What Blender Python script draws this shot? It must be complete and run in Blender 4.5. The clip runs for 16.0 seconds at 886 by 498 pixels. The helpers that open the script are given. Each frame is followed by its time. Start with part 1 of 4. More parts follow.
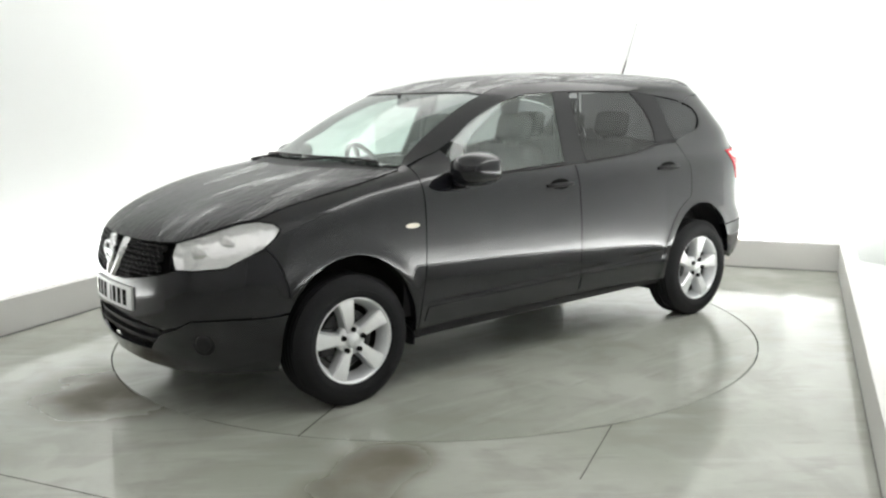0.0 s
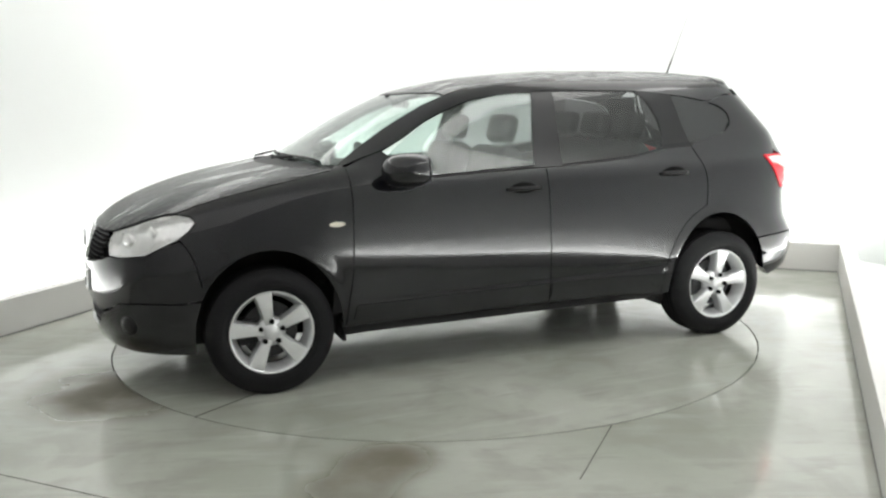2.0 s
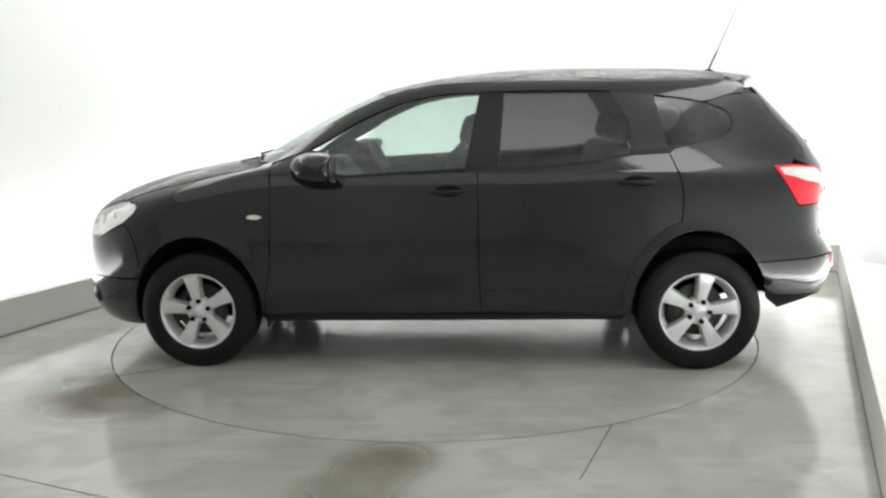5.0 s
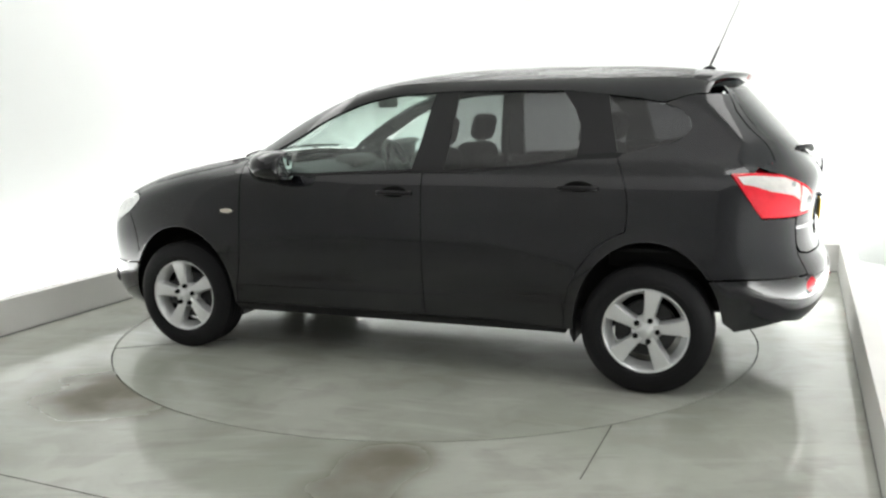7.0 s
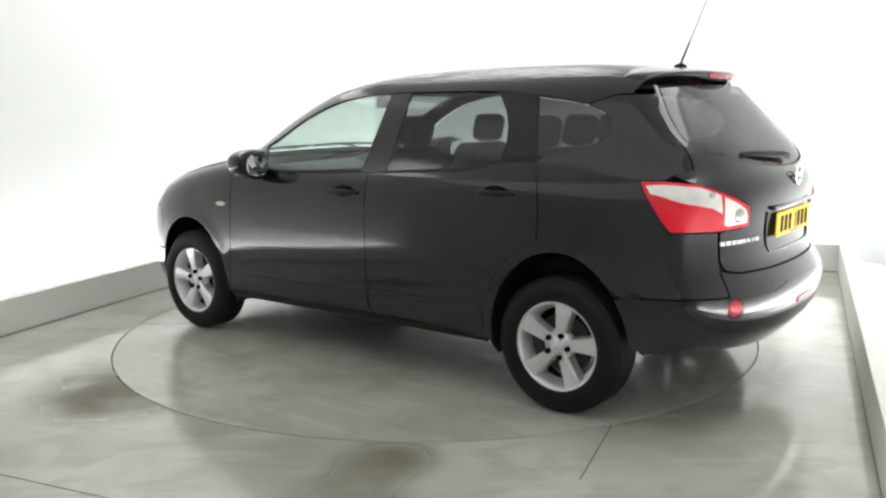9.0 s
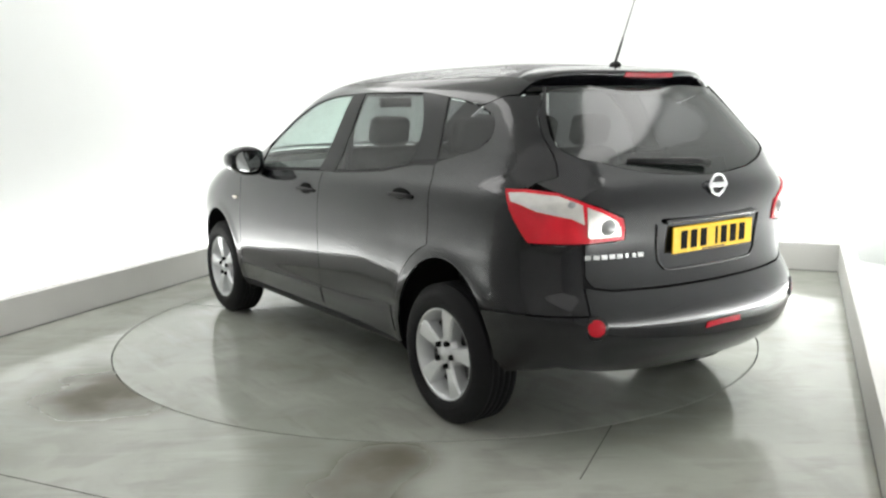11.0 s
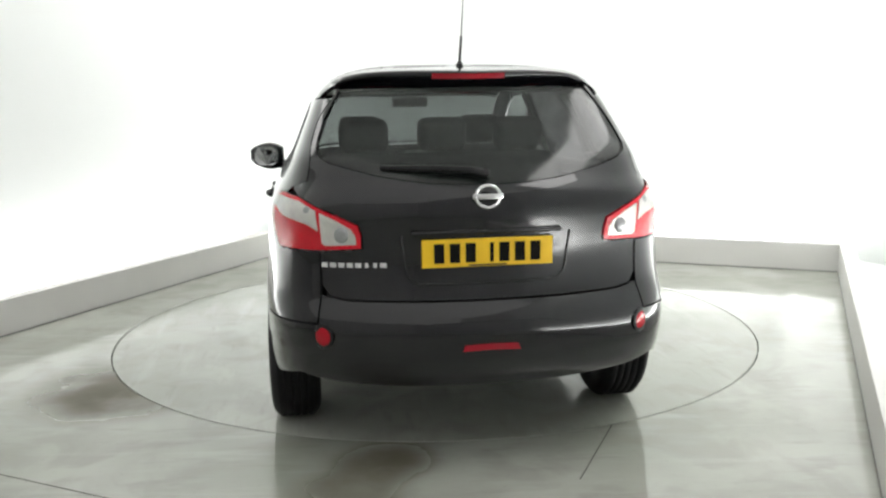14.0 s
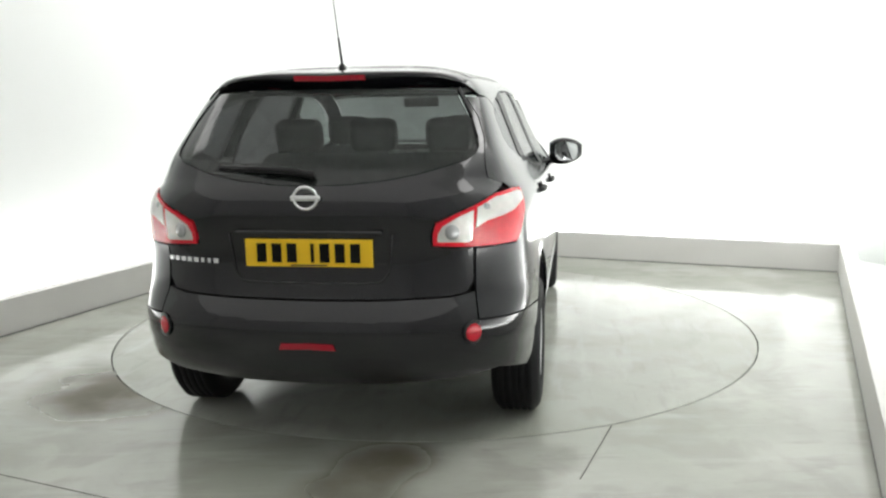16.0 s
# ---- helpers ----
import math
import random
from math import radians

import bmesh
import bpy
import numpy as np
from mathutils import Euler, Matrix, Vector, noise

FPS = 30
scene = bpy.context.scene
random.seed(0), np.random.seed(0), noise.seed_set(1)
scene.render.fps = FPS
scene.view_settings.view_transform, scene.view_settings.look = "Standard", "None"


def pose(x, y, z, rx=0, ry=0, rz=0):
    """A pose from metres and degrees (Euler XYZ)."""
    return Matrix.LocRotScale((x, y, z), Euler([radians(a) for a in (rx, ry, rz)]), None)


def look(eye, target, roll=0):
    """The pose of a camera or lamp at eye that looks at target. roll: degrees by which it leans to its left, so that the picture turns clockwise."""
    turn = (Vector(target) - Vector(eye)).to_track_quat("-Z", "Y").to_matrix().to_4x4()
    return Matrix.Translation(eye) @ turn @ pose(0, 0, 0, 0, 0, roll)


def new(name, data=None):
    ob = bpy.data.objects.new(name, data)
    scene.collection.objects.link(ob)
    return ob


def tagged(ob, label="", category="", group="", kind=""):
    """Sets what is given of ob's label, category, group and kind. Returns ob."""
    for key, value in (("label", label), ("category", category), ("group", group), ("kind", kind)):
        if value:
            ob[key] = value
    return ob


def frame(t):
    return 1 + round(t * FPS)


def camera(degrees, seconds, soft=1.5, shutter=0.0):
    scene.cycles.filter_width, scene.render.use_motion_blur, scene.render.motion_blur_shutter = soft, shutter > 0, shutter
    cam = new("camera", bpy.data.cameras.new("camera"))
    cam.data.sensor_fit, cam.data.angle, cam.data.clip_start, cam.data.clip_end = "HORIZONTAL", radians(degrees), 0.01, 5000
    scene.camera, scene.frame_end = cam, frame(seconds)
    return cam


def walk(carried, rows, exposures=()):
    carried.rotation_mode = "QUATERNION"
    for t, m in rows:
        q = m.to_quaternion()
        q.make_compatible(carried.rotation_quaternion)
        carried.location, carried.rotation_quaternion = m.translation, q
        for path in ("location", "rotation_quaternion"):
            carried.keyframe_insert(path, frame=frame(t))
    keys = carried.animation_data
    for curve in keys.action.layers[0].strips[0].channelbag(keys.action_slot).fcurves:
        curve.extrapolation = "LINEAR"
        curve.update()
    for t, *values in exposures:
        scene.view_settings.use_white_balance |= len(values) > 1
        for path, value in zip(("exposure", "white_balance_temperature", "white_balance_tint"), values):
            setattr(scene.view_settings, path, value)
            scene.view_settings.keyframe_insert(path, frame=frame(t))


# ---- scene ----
# ---- camera: on a tripod, it stands still ----
cam = camera(54.62, 16.0, soft=2.4)
EYE, AHEAD = Vector((0.0, -5.588, 1.459)), Vector((0.01000, 0.98577, -0.16779))
STAND = look(EYE, EYE + AHEAD * 5, -0.884)
walk(cam, [(0.0, STAND), (16.0, STAND)])

# ---- world, lamps, exposure ----
PLATFORM = -23.2        # the platform's turn against the camera's line, degrees
HALF_WIDTH, BACK, FRONT = 2.545, 2.70, -7.4
WALL_SIDE, WALL_BACK, CEILING = 3.25, 3.40, 3.9


def plan(u, v, z=0.0):
    """A place on the platform (u across, v towards the back) in the world."""
    c, s = math.cos(radians(PLATFORM)), math.sin(radians(PLATFORM))
    return Vector((u * c - v * s, u * s + v * c, z))


scene.view_settings.exposure = -0.04
world = bpy.data.worlds.new("world")
scene.world = world
world.use_nodes = True
world.node_tree.nodes["Background"].inputs[0].default_value = (0.9, 0.95, 1.0, 1)
world.node_tree.nodes["Background"].inputs[1].default_value = 0.05


def area_lamp(name, u, v, z, to, size, size_y, watts, colour=(1, 1, 1)):
    data = bpy.data.lights.new(name, "AREA")
    data.shape, data.size, data.size_y, data.energy, data.color = "RECTANGLE", size, size_y, watts, colour
    ob = new(name, data)
    eye = plan(u, v, z)
    way = (plan(*to) - eye).normalized()
    across = Vector((math.cos(radians(PLATFORM)), math.sin(radians(PLATFORM)), 0))
    side = (across - way * across.dot(way)).normalized()
    up = (-way).cross(side)
    ob.matrix_world = Matrix.Translation(eye) @ Matrix((side, up, -way)).transposed().to_4x4()
    return ob


WHITE = (1.0, 0.99, 0.975)
# rows of unseen lamps added under the ceiling, and floodlights hidden behind the kerbs
area_lamp("ceiling_fill_lamp", 0.0, 1.9, CEILING - 0.12, (0.0, 1.9, 0), 5.4, 2.4, 55, WHITE)
area_lamp("ceiling_fill_lamp", -2.8, -0.4, CEILING - 0.12, (-2.8, -0.4, 0), 0.8, 3.8, 30, WHITE)
area_lamp("ceiling_fill_lamp", 2.8, -0.4, CEILING - 0.12, (2.8, -0.4, 0), 0.8, 3.8, 50, WHITE)
area_lamp("ceiling_fill_lamp", 0.0, -5.0, CEILING - 0.12, (0.0, -5.0, 0), 6.4, 4.4, 46, WHITE)
area_lamp("flood_lamp", -3.16, -0.5, 0.10, (-3.25, -0.5, 0.34), 0.14, 5.7, 46, WHITE)
area_lamp("flood_lamp", 3.16, -0.5, 0.10, (3.25, -0.5, 0.34), 0.14, 5.7, 85, WHITE)
area_lamp("flood_lamp", 0.0, 3.31, 0.10, (0.0, 3.4, 0.34), 4.6, 0.14, 75, WHITE)

# ---- materials ----


def material(name, colour, rough=0.5, metal=0.0, coat=0.0, spread=0.0, scale=8.0, rough_spread=0.0, bump=0.0, bump_scale=60.0, transmission=0.0, emit=0.0, specular=0.5, stretch=None, coat_rough=0.05, bump_depth=0.004):
    m = bpy.data.materials.new(name)
    m.use_nodes = True
    n, k = m.node_tree.nodes, m.node_tree.links
    b = n["Principled BSDF"]
    b.inputs["Base Color"].default_value = (*colour, 1)
    b.inputs["Roughness"].default_value = rough
    b.inputs["Metallic"].default_value = metal
    b.inputs["Coat Weight"].default_value = coat
    b.inputs["Coat Roughness"].default_value = coat_rough
    b.inputs["Transmission Weight"].default_value = transmission
    b.inputs["Specular IOR Level"].default_value = specular
    if emit:
        b.inputs["Emission Color"].default_value, b.inputs["Emission Strength"].default_value = (*colour, 1), emit
    co = n.new("ShaderNodeTexCoord")
    if spread or rough_spread:
        t = n.new("ShaderNodeTexNoise")
        t.inputs["Scale"].default_value, t.inputs["Detail"].default_value = scale, 6
        k.new(co.outputs["Object"], t.inputs["Vector"])
        if spread:
            r = n.new("ShaderNodeMix")
            r.data_type = "RGBA"
            k.new(t.outputs["Fac"], r.inputs[0])
            r.inputs[6].default_value = (*[c * (1 - spread) for c in colour], 1)
            r.inputs[7].default_value = (*[min(1, c * (1 + spread)) for c in colour], 1)
            k.new(r.outputs[2], b.inputs["Base Color"])
        if rough_spread:
            r = n.new("ShaderNodeMapRange")
            r.inputs["From Min"].default_value, r.inputs["From Max"].default_value = 0.3, 0.7
            r.inputs["To Min"].default_value, r.inputs["To Max"].default_value = max(0.02, rough - rough_spread), rough + rough_spread
            k.new(t.outputs["Fac"], r.inputs["Value"])
            k.new(r.outputs["Result"], b.inputs["Roughness"])
    if bump:
        t = n.new("ShaderNodeTexNoise")
        t.inputs["Scale"].default_value, t.inputs["Detail"].default_value = bump_scale, 4
        if stretch:
            s = n.new("ShaderNodeMapping")
            s.inputs["Scale"].default_value = stretch
            k.new(co.outputs["Object"], s.inputs["Vector"])
            k.new(s.outputs["Vector"], t.inputs["Vector"])
        else:
            k.new(co.outputs["Object"], t.inputs["Vector"])
        p = n.new("ShaderNodeBump")
        p.inputs["Strength"].default_value, p.inputs["Distance"].default_value = bump, bump_depth
        k.new(t.outputs["Fac"], p.inputs["Height"])
        k.new(p.outputs["Normal"], b.inputs["Normal"])
        k.new(p.outputs["Normal"], b.inputs["Coat Normal"])
    return m


def glass_material(name, tint, gloss=1.0, haze=0.0):
    """A thin pane: tinted see-through with a clear reflection, and a little pale haze."""
    m = bpy.data.materials.new(name)
    m.use_nodes = True
    n, k = m.node_tree.nodes, m.node_tree.links
    n.remove(n["Principled BSDF"])
    see, shine, mix, fres = n.new("ShaderNodeBsdfTransparent"), n.new("ShaderNodeBsdfGlossy"), n.new("ShaderNodeMixShader"), n.new("ShaderNodeLayerWeight")
    pale_veil, mix2 = n.new("ShaderNodeBsdfDiffuse"), n.new("ShaderNodeMixShader")
    # pale diffuse colour stands in for reflected wall light, broken by rain runs
    pale_veil.inputs["Color"].default_value = (0.52, 0.62, 0.58, 1)
    see.inputs["Color"].default_value = (*tint, 1)
    shine.inputs["Roughness"].default_value = 0.09
    fres.inputs["Blend"].default_value = 0.5
    steep, base = n.new("ShaderNodeMath"), n.new("ShaderNodeMath")
    steep.operation, base.operation = "POWER", "MULTIPLY_ADD"
    k.new(fres.outputs["Facing"], steep.inputs[0])
    steep.inputs[1].default_value = 4.5
    k.new(steep.outputs[0], base.inputs[0])
    base.inputs[1].default_value, base.inputs[2].default_value = 0.90, 0.06 * gloss
    t, r = n.new("ShaderNodeTexNoise"), n.new("ShaderNodeMapRange")
    co = n.new("ShaderNodeTexCoord")
    runs = n.new("ShaderNodeMapping")
    runs.inputs["Scale"].default_value = (7.0, 7.0, 0.8)
    k.new(co.outputs["Object"], runs.inputs["Vector"])
    k.new(runs.outputs["Vector"], t.inputs["Vector"])
    t.inputs["Scale"].default_value = 5.0
    r.inputs["From Min"].default_value, r.inputs["From Max"].default_value = 0.25, 0.75
    r.inputs["To Min"].default_value, r.inputs["To Max"].default_value = 0.45 * haze, 1.55 * haze
    k.new(t.outputs["Fac"], r.inputs["Value"])
    k.new(r.outputs["Result"], mix2.inputs[0])
    k.new(see.outputs[0], mix2.inputs[1])
    k.new(pale_veil.outputs[0], mix2.inputs[2])
    k.new(base.outputs[0], mix.inputs[0])
    k.new(mix2.outputs[0], mix.inputs[1])
    k.new(shine.outputs[0], mix.inputs[2])
    k.new(mix.outputs[0], n["Material Output"].inputs["Surface"])
    return m


def concrete_material(name="painted_concrete", own=False):
    """Painted, damp concrete: pale grey green, with brown dirt and puddly gloss."""
    m = bpy.data.materials.new(name)
    m.use_nodes = True
    n, k = m.node_tree.nodes, m.node_tree.links
    b = n["Principled BSDF"]
    place = n.new("ShaderNodeTexCoord").outputs["Object"] if own else n.new("ShaderNodeNewGeometry").outputs["Position"]

    def cloud(scale, detail=6, distort=0.0):
        t = n.new("ShaderNodeTexNoise")
        t.inputs["Scale"].default_value, t.inputs["Detail"].default_value, t.inputs["Distortion"].default_value = scale, detail, distort
        k.new(place, t.inputs["Vector"])
        return t.outputs["Fac"]

    def span(value, a, b_, lo, hi):
        r = n.new("ShaderNodeMapRange")
        r.interpolation_type = "SMOOTHSTEP"
        for key, v in zip(("From Min", "From Max", "To Min", "To Max"), (a, b_, lo, hi)):
            r.inputs[key].default_value = v
        k.new(value, r.inputs["Value"])
        return r.outputs["Result"]

    def blend(fac, one, two):
        r = n.new("ShaderNodeMix")
        r.data_type = "RGBA"
        k.new(fac, r.inputs[0])
        for i, c in ((6, one), (7, two)):
            if isinstance(c, tuple):
                r.inputs[i].default_value = (*c, 1)
            else:
                k.new(c, r.inputs[i])
        return r.outputs[2]

    def spot(x, y, radius):
        d = n.new("ShaderNodeVectorMath")
        d.operation = "DISTANCE"
        k.new(place, d.inputs[0])
        d.inputs[1].default_value = (x, y, 0)
        return span(d.outputs["Value"], radius, radius * 0.25, 0, 1)

    def times(a, c):
        r = n.new("ShaderNodeMath")
        r.operation = "MULTIPLY"
        k.new(a, r.inputs[0])
        if isinstance(c, float):
            r.inputs[1].default_value = c
        else:
            k.new(c, r.inputs[1])
        return r.outputs[0]

    def streaks(scale, turn, detail=5):
        m_, t = n.new("ShaderNodeMapping"), n.new("ShaderNodeTexNoise")
        m_.inputs["Rotation"].default_value, m_.inputs["Scale"].default_value = (0, 0, radians(turn)), (scale * 0.18, scale, scale)
        t.inputs["Scale"].default_value, t.inputs["Detail"].default_value = 1.0, detail
        k.new(place, m_.inputs["Vector"])
        k.new(m_.outputs["Vector"], t.inputs["Vector"])
        return t.outputs["Fac"]

    colour = blend(span(cloud(0.9, 5, 0.3), 0.30, 0.72, 0, 1), (0.345, 0.362, 0.312), (0.490, 0.502, 0.455))
    colour = blend(span(cloud(3.2, 9, 0.6), 0.44, 0.66, 0, 0.36), colour, (0.27, 0.27, 0.235))
    colour = blend(span(streaks(9.0, 20), 0.52, 0.74, 0, 0.24), colour, (0.58, 0.588, 0.55))
    colour = blend(span(streaks(14.0, -35), 0.56, 0.76, 0, 0.30), colour, (0.22, 0.22, 0.195))
    colour = blend(span(cloud(38.0, 3), 0.60, 0.78, 0, 0.15), colour, (0.22, 0.215, 0.19))
    soiled = []
    dirt = (0.13, 0.115, 0.08)
    for x, y, radius in () if own else ((-1.76, -1.20, 0.48), (-1.60, -1.44, 0.38), (-0.22, -2.22, 0.26), (-0.34, -2.50, 0.26)):
        soil = times(spot(x, y, radius * 1.15), span(cloud(3.0, 5), 0.30, 0.66, 0.55, 1))
        soiled.append(soil)
        colour = blend(times(soil, 0.97), colour, dirt)
    k.new(colour, b.inputs["Base Color"])
    wet = n.new("ShaderNodeMath")
    wet.operation = "ADD"
    k.new(span(cloud(1.3, 4, 0.3), 0.25, 0.75, 0.09 if own else 0.055, 0.17 if own else 0.13), wet.inputs[0])
    k.new(span(streaks(6.0, 5), 0.40, 0.70, 0.0, 0.07), wet.inputs[1])
    rough = wet.outputs[0]
    for soil in soiled:
        add = n.new("ShaderNodeMath")
        add.operation = "ADD"
        k.new(rough, add.inputs[0])
        k.new(times(soil, 0.36), add.inputs[1])
        rough = add.outputs[0]
    k.new(rough, b.inputs["Roughness"])
    b.inputs["Specular IOR Level"].default_value = 0.7
    p = n.new("ShaderNodeBump")
    p.inputs["Strength"].default_value, p.inputs["Distance"].default_value = 0.07, 0.004
    k.new(cloud(14.0, 5), p.inputs["Height"])
    k.new(p.outputs["Normal"], b.inputs["Normal"])
    return m


def wet_paint(name, stretch, dry, soaked):
    """Black paint under rain: beaded drops that scatter, broken by smooth sheets of water."""
    m = material(name, (0.010, 0.0103, 0.0125), 0.30, coat=1.0, specular=0.15)
    n, k = m.node_tree.nodes, m.node_tree.links
    b = n["Principled BSDF"]
    co = n.new("ShaderNodeTexCoord").outputs["Object"]

    def noise(scale, detail, grain, distort=0.0):
        s, t = n.new("ShaderNodeMapping"), n.new("ShaderNodeTexNoise")
        s.inputs["Scale"].default_value = grain
        t.inputs["Scale"].default_value, t.inputs["Detail"].default_value, t.inputs["Distortion"].default_value = scale, detail, distort
        k.new(co, s.inputs["Vector"])
        k.new(s.outputs["Vector"], t.inputs["Vector"])
        return t.outputs["Fac"]

    def span(value, lo, hi, a, c):
        r = n.new("ShaderNodeMapRange")
        r.interpolation_type = "SMOOTHSTEP"
        for key, v in zip(("From Min", "From Max", "To Min", "To Max"), (lo, hi, a, c)):
            r.inputs[key].default_value = v
        k.new(value, r.inputs["Value"])
        return r.outputs["Result"]

    sheet = noise(1.6, 6, stretch, 0.5)
    k.new(span(sheet, dry, soaked, 0.42, 0.09), b.inputs["Coat Roughness"])
    k.new(span(sheet, dry, soaked, 0.28, 1.0), b.inputs["Coat Weight"])
    drops = n.new("ShaderNodeBump")
    drops.inputs["Strength"].default_value, drops.inputs["Distance"].default_value = 0.7, 0.006
    k.new(noise(55.0, 3, (0.6, 1.2, 1.0)), drops.inputs["Height"])
    ripple = n.new("ShaderNodeBump")
    ripple.inputs["Strength"].default_value, ripple.inputs["Distance"].default_value = 0.8, 0.010
    k.new(noise(9.0, 4, stretch), ripple.inputs["Height"])
    k.new(drops.outputs["Normal"], ripple.inputs["Normal"])
    k.new(ripple.outputs["Normal"], b.inputs["Normal"])
    k.new(ripple.outputs["Normal"], b.inputs["Coat Normal"])
    return m


PAINT = material("black_paint", (0.0062, 0.0065, 0.0088), 0.20, coat=1.0, spread=0.2, scale=3.0, specular=0.10, coat_rough=0.075)
WET_PAINT = wet_paint("wet_black_paint", (0.8, 5.5, 1.0), 0.50, 0.60)
ROOF_PAINT = wet_paint("rain_spotted_paint", (2.2, 4.5, 1.0), 0.44, 0.56)
PLASTIC = material("black_plastic", (0.006, 0.006, 0.007), 0.5, specular=0.3, bump=0.2, bump_scale=500.0)
TRIM = material("gloss_black_trim", (0.008, 0.008, 0.009), 0.3, specular=0.35)
RUBBER = material("tyre_rubber", (0.006, 0.006, 0.007), 0.66, specular=0.25, spread=0.3, scale=30.0, bump=0.15, bump_scale=300.0)
ALLOY = material("silver_alloy", (0.72, 0.73, 0.74), 0.34, metal=0.55, spread=0.04, scale=25.0)
DARK_METAL = material("dark_metal", (0.045, 0.045, 0.047), 0.45, metal=0.8, spread=0.3, scale=40.0)
CHROME = material("chrome", (0.80, 0.81, 0.82), 0.10, metal=1.0)
LAMP_SILVER = material("lamp_reflector", (0.94, 0.94, 0.94), 0.20, metal=0.85, bump=0.9, bump_scale=26.0)
LAMP_GREY = material("lamp_projector", (0.36, 0.37, 0.38), 0.2, metal=0.3, coat=1.0)
RED_LENS = material("red_lens", (0.68, 0.008, 0.024), 0.18, coat=0.7, specular=0.3, spread=0.2, scale=14.0, bump=0.4, bump_scale=55.0)
DEEP_RED = material("deep_red_lens", (0.45, 0.006, 0.018), 0.22, coat=0.3, specular=0.3)
BRAKE_LENS = material("dark_red_lens", (0.34, 0.008, 0.020), 0.2, coat=0.4, specular=0.3)
CLEAR_LENS = material("pale_lens", (0.72, 0.69, 0.67), 0.15, metal=0.35, coat=1.0, spread=0.25, scale=18.0, bump=0.6, bump_scale=45.0)
AMBER = material("pale_indicator", (0.75, 0.70, 0.60), 0.15, coat=1.0)
YELLOW = material("yellow_plate", (0.80, 0.50, 0.008), 0.45, spread=0.06, scale=20.0)
PLATE_WHITE = material("white_plate", (0.75, 0.76, 0.76), 0.35, spread=0.06, scale=20.0)
INK = material("matt_black", (0.005, 0.005, 0.005), 0.7, specular=0.1)
CLOTH = material("charcoal_cloth", (0.015, 0.015, 0.016), 0.85, spread=0.3, scale=90.0, bump=0.3, bump_scale=400.0)
DASH = material("grey_dash_plastic", (0.045, 0.045, 0.047), 0.6, bump=0.2, bump_scale=400.0)
LINING = material("pale_headliner", (0.42, 0.42, 0.40), 0.9, spread=0.08, scale=40.0)
MIRROR = material("mirror_glass", (0.62, 0.64, 0.65), 0.04, metal=1.0)
SCREEN_GLASS = glass_material("clear_green_glass", (0.80, 0.90, 0.86), 1.1, 0.20)
DOOR_GLASS = glass_material("green_door_glass", (0.76, 0.86, 0.82), 1.0, 0.09)
DARK_GLASS = glass_material("smoked_glass", (0.31, 0.315, 0.32), 1.0, 0.01)
REAR_GLASS = glass_material("smoked_hazy_glass", (0.17, 0.173, 0.177), 0.8, 0.03)
LENS_GLASS = glass_material("lamp_lens_glass", (0.96, 0.96, 0.96), 1.0, 0.05)
QUARTER_GLASS = glass_material("dark_smoked_glass", (0.19, 0.19, 0.20), 1.0, 0.005)
SCRIPT = material("bright_script", (0.80, 0.81, 0.82), 0.25, metal=0.3)
FLOOR = concrete_material()
DISC_FLOOR = concrete_material("turntable_concrete", True)
FOOT_SHADE = material("grey_foot_shade", (0.20, 0.20, 0.19), 0.7, spread=0.3, scale=20.0)
KERB = material("pale_kerb_paint", (0.74, 0.735, 0.71), 0.5, spread=0.07, scale=3.0, bump=0.15, bump_scale=25.0)
WALL = material("white_wall_paint", (0.86, 0.88, 0.87), 0.7, spread=0.02, scale=1.2, bump=0.05, bump_scale=30.0)
UNSEEN_CEILING = material("unseen_grey_ceiling", (0.70, 0.70, 0.69), 0.8, spread=0.1, scale=1.0)
UNSEEN_WALL = material("unseen_pale_wall", (0.70, 0.70, 0.69), 0.8, spread=0.1, scale=1.0)
JOINT = material("dark_joint", (0.06, 0.058, 0.05), 0.8)

# ---- building helpers ----


def mesh_from(bm, name, mat, smooth=True):
    me = bpy.data.meshes.new(name)
    bm.normal_update()
    bm.to_mesh(me)
    bm.free()
    me.materials.append(mat)
    if smooth:
        me.polygons.foreach_set("use_smooth", [True] * len(me.polygons))
    return me


def part(name, bm, mat, parent=None, label="", smooth=False):
    ob = new(name, mesh_from(bm, name, mat, smooth))
    ob.parent = parent
    if label:
        tagged(ob, label)
    return ob


def box(bm, lo, hi, bevel=0.0, segments=2, m=None):
    made = bmesh.ops.create_cube(bm, size=1.0)["verts"]
    lo, hi = Vector(lo), Vector(hi)
    for v in made:
        v.co = Vector([(a + b) / 2 + c * (b - a) for a, b, c in zip(lo, hi, v.co)])
    if bevel:
        edges = {e for v in made for e in v.link_edges}
        out = bmesh.ops.bevel(bm, geom=list(edges), offset=bevel, segments=segments, affect="EDGES", profile=0.5)
        made = list({v for f in out["faces"] for v in f.verts} | {v for v in made if v.is_valid})
    if m is not None:
        bmesh.ops.transform(bm, matrix=m, verts=made)
    return made


def lathe(bm, profile, steps):
    """Turns a profile of (radius, along) round the y axis."""
    rings = []
    for i in range(steps):
        a = 2 * math.pi * i / steps
        rings.append([bm.verts.new((r * math.cos(a), h, r * math.sin(a))) for r, h in profile])
    for i in range(steps):
        p, q = rings[i], rings[(i + 1) % steps]
        for j in range(len(profile) - 1):
            bm.faces.new((p[j], p[j + 1], q[j + 1], q[j]))
    return bm


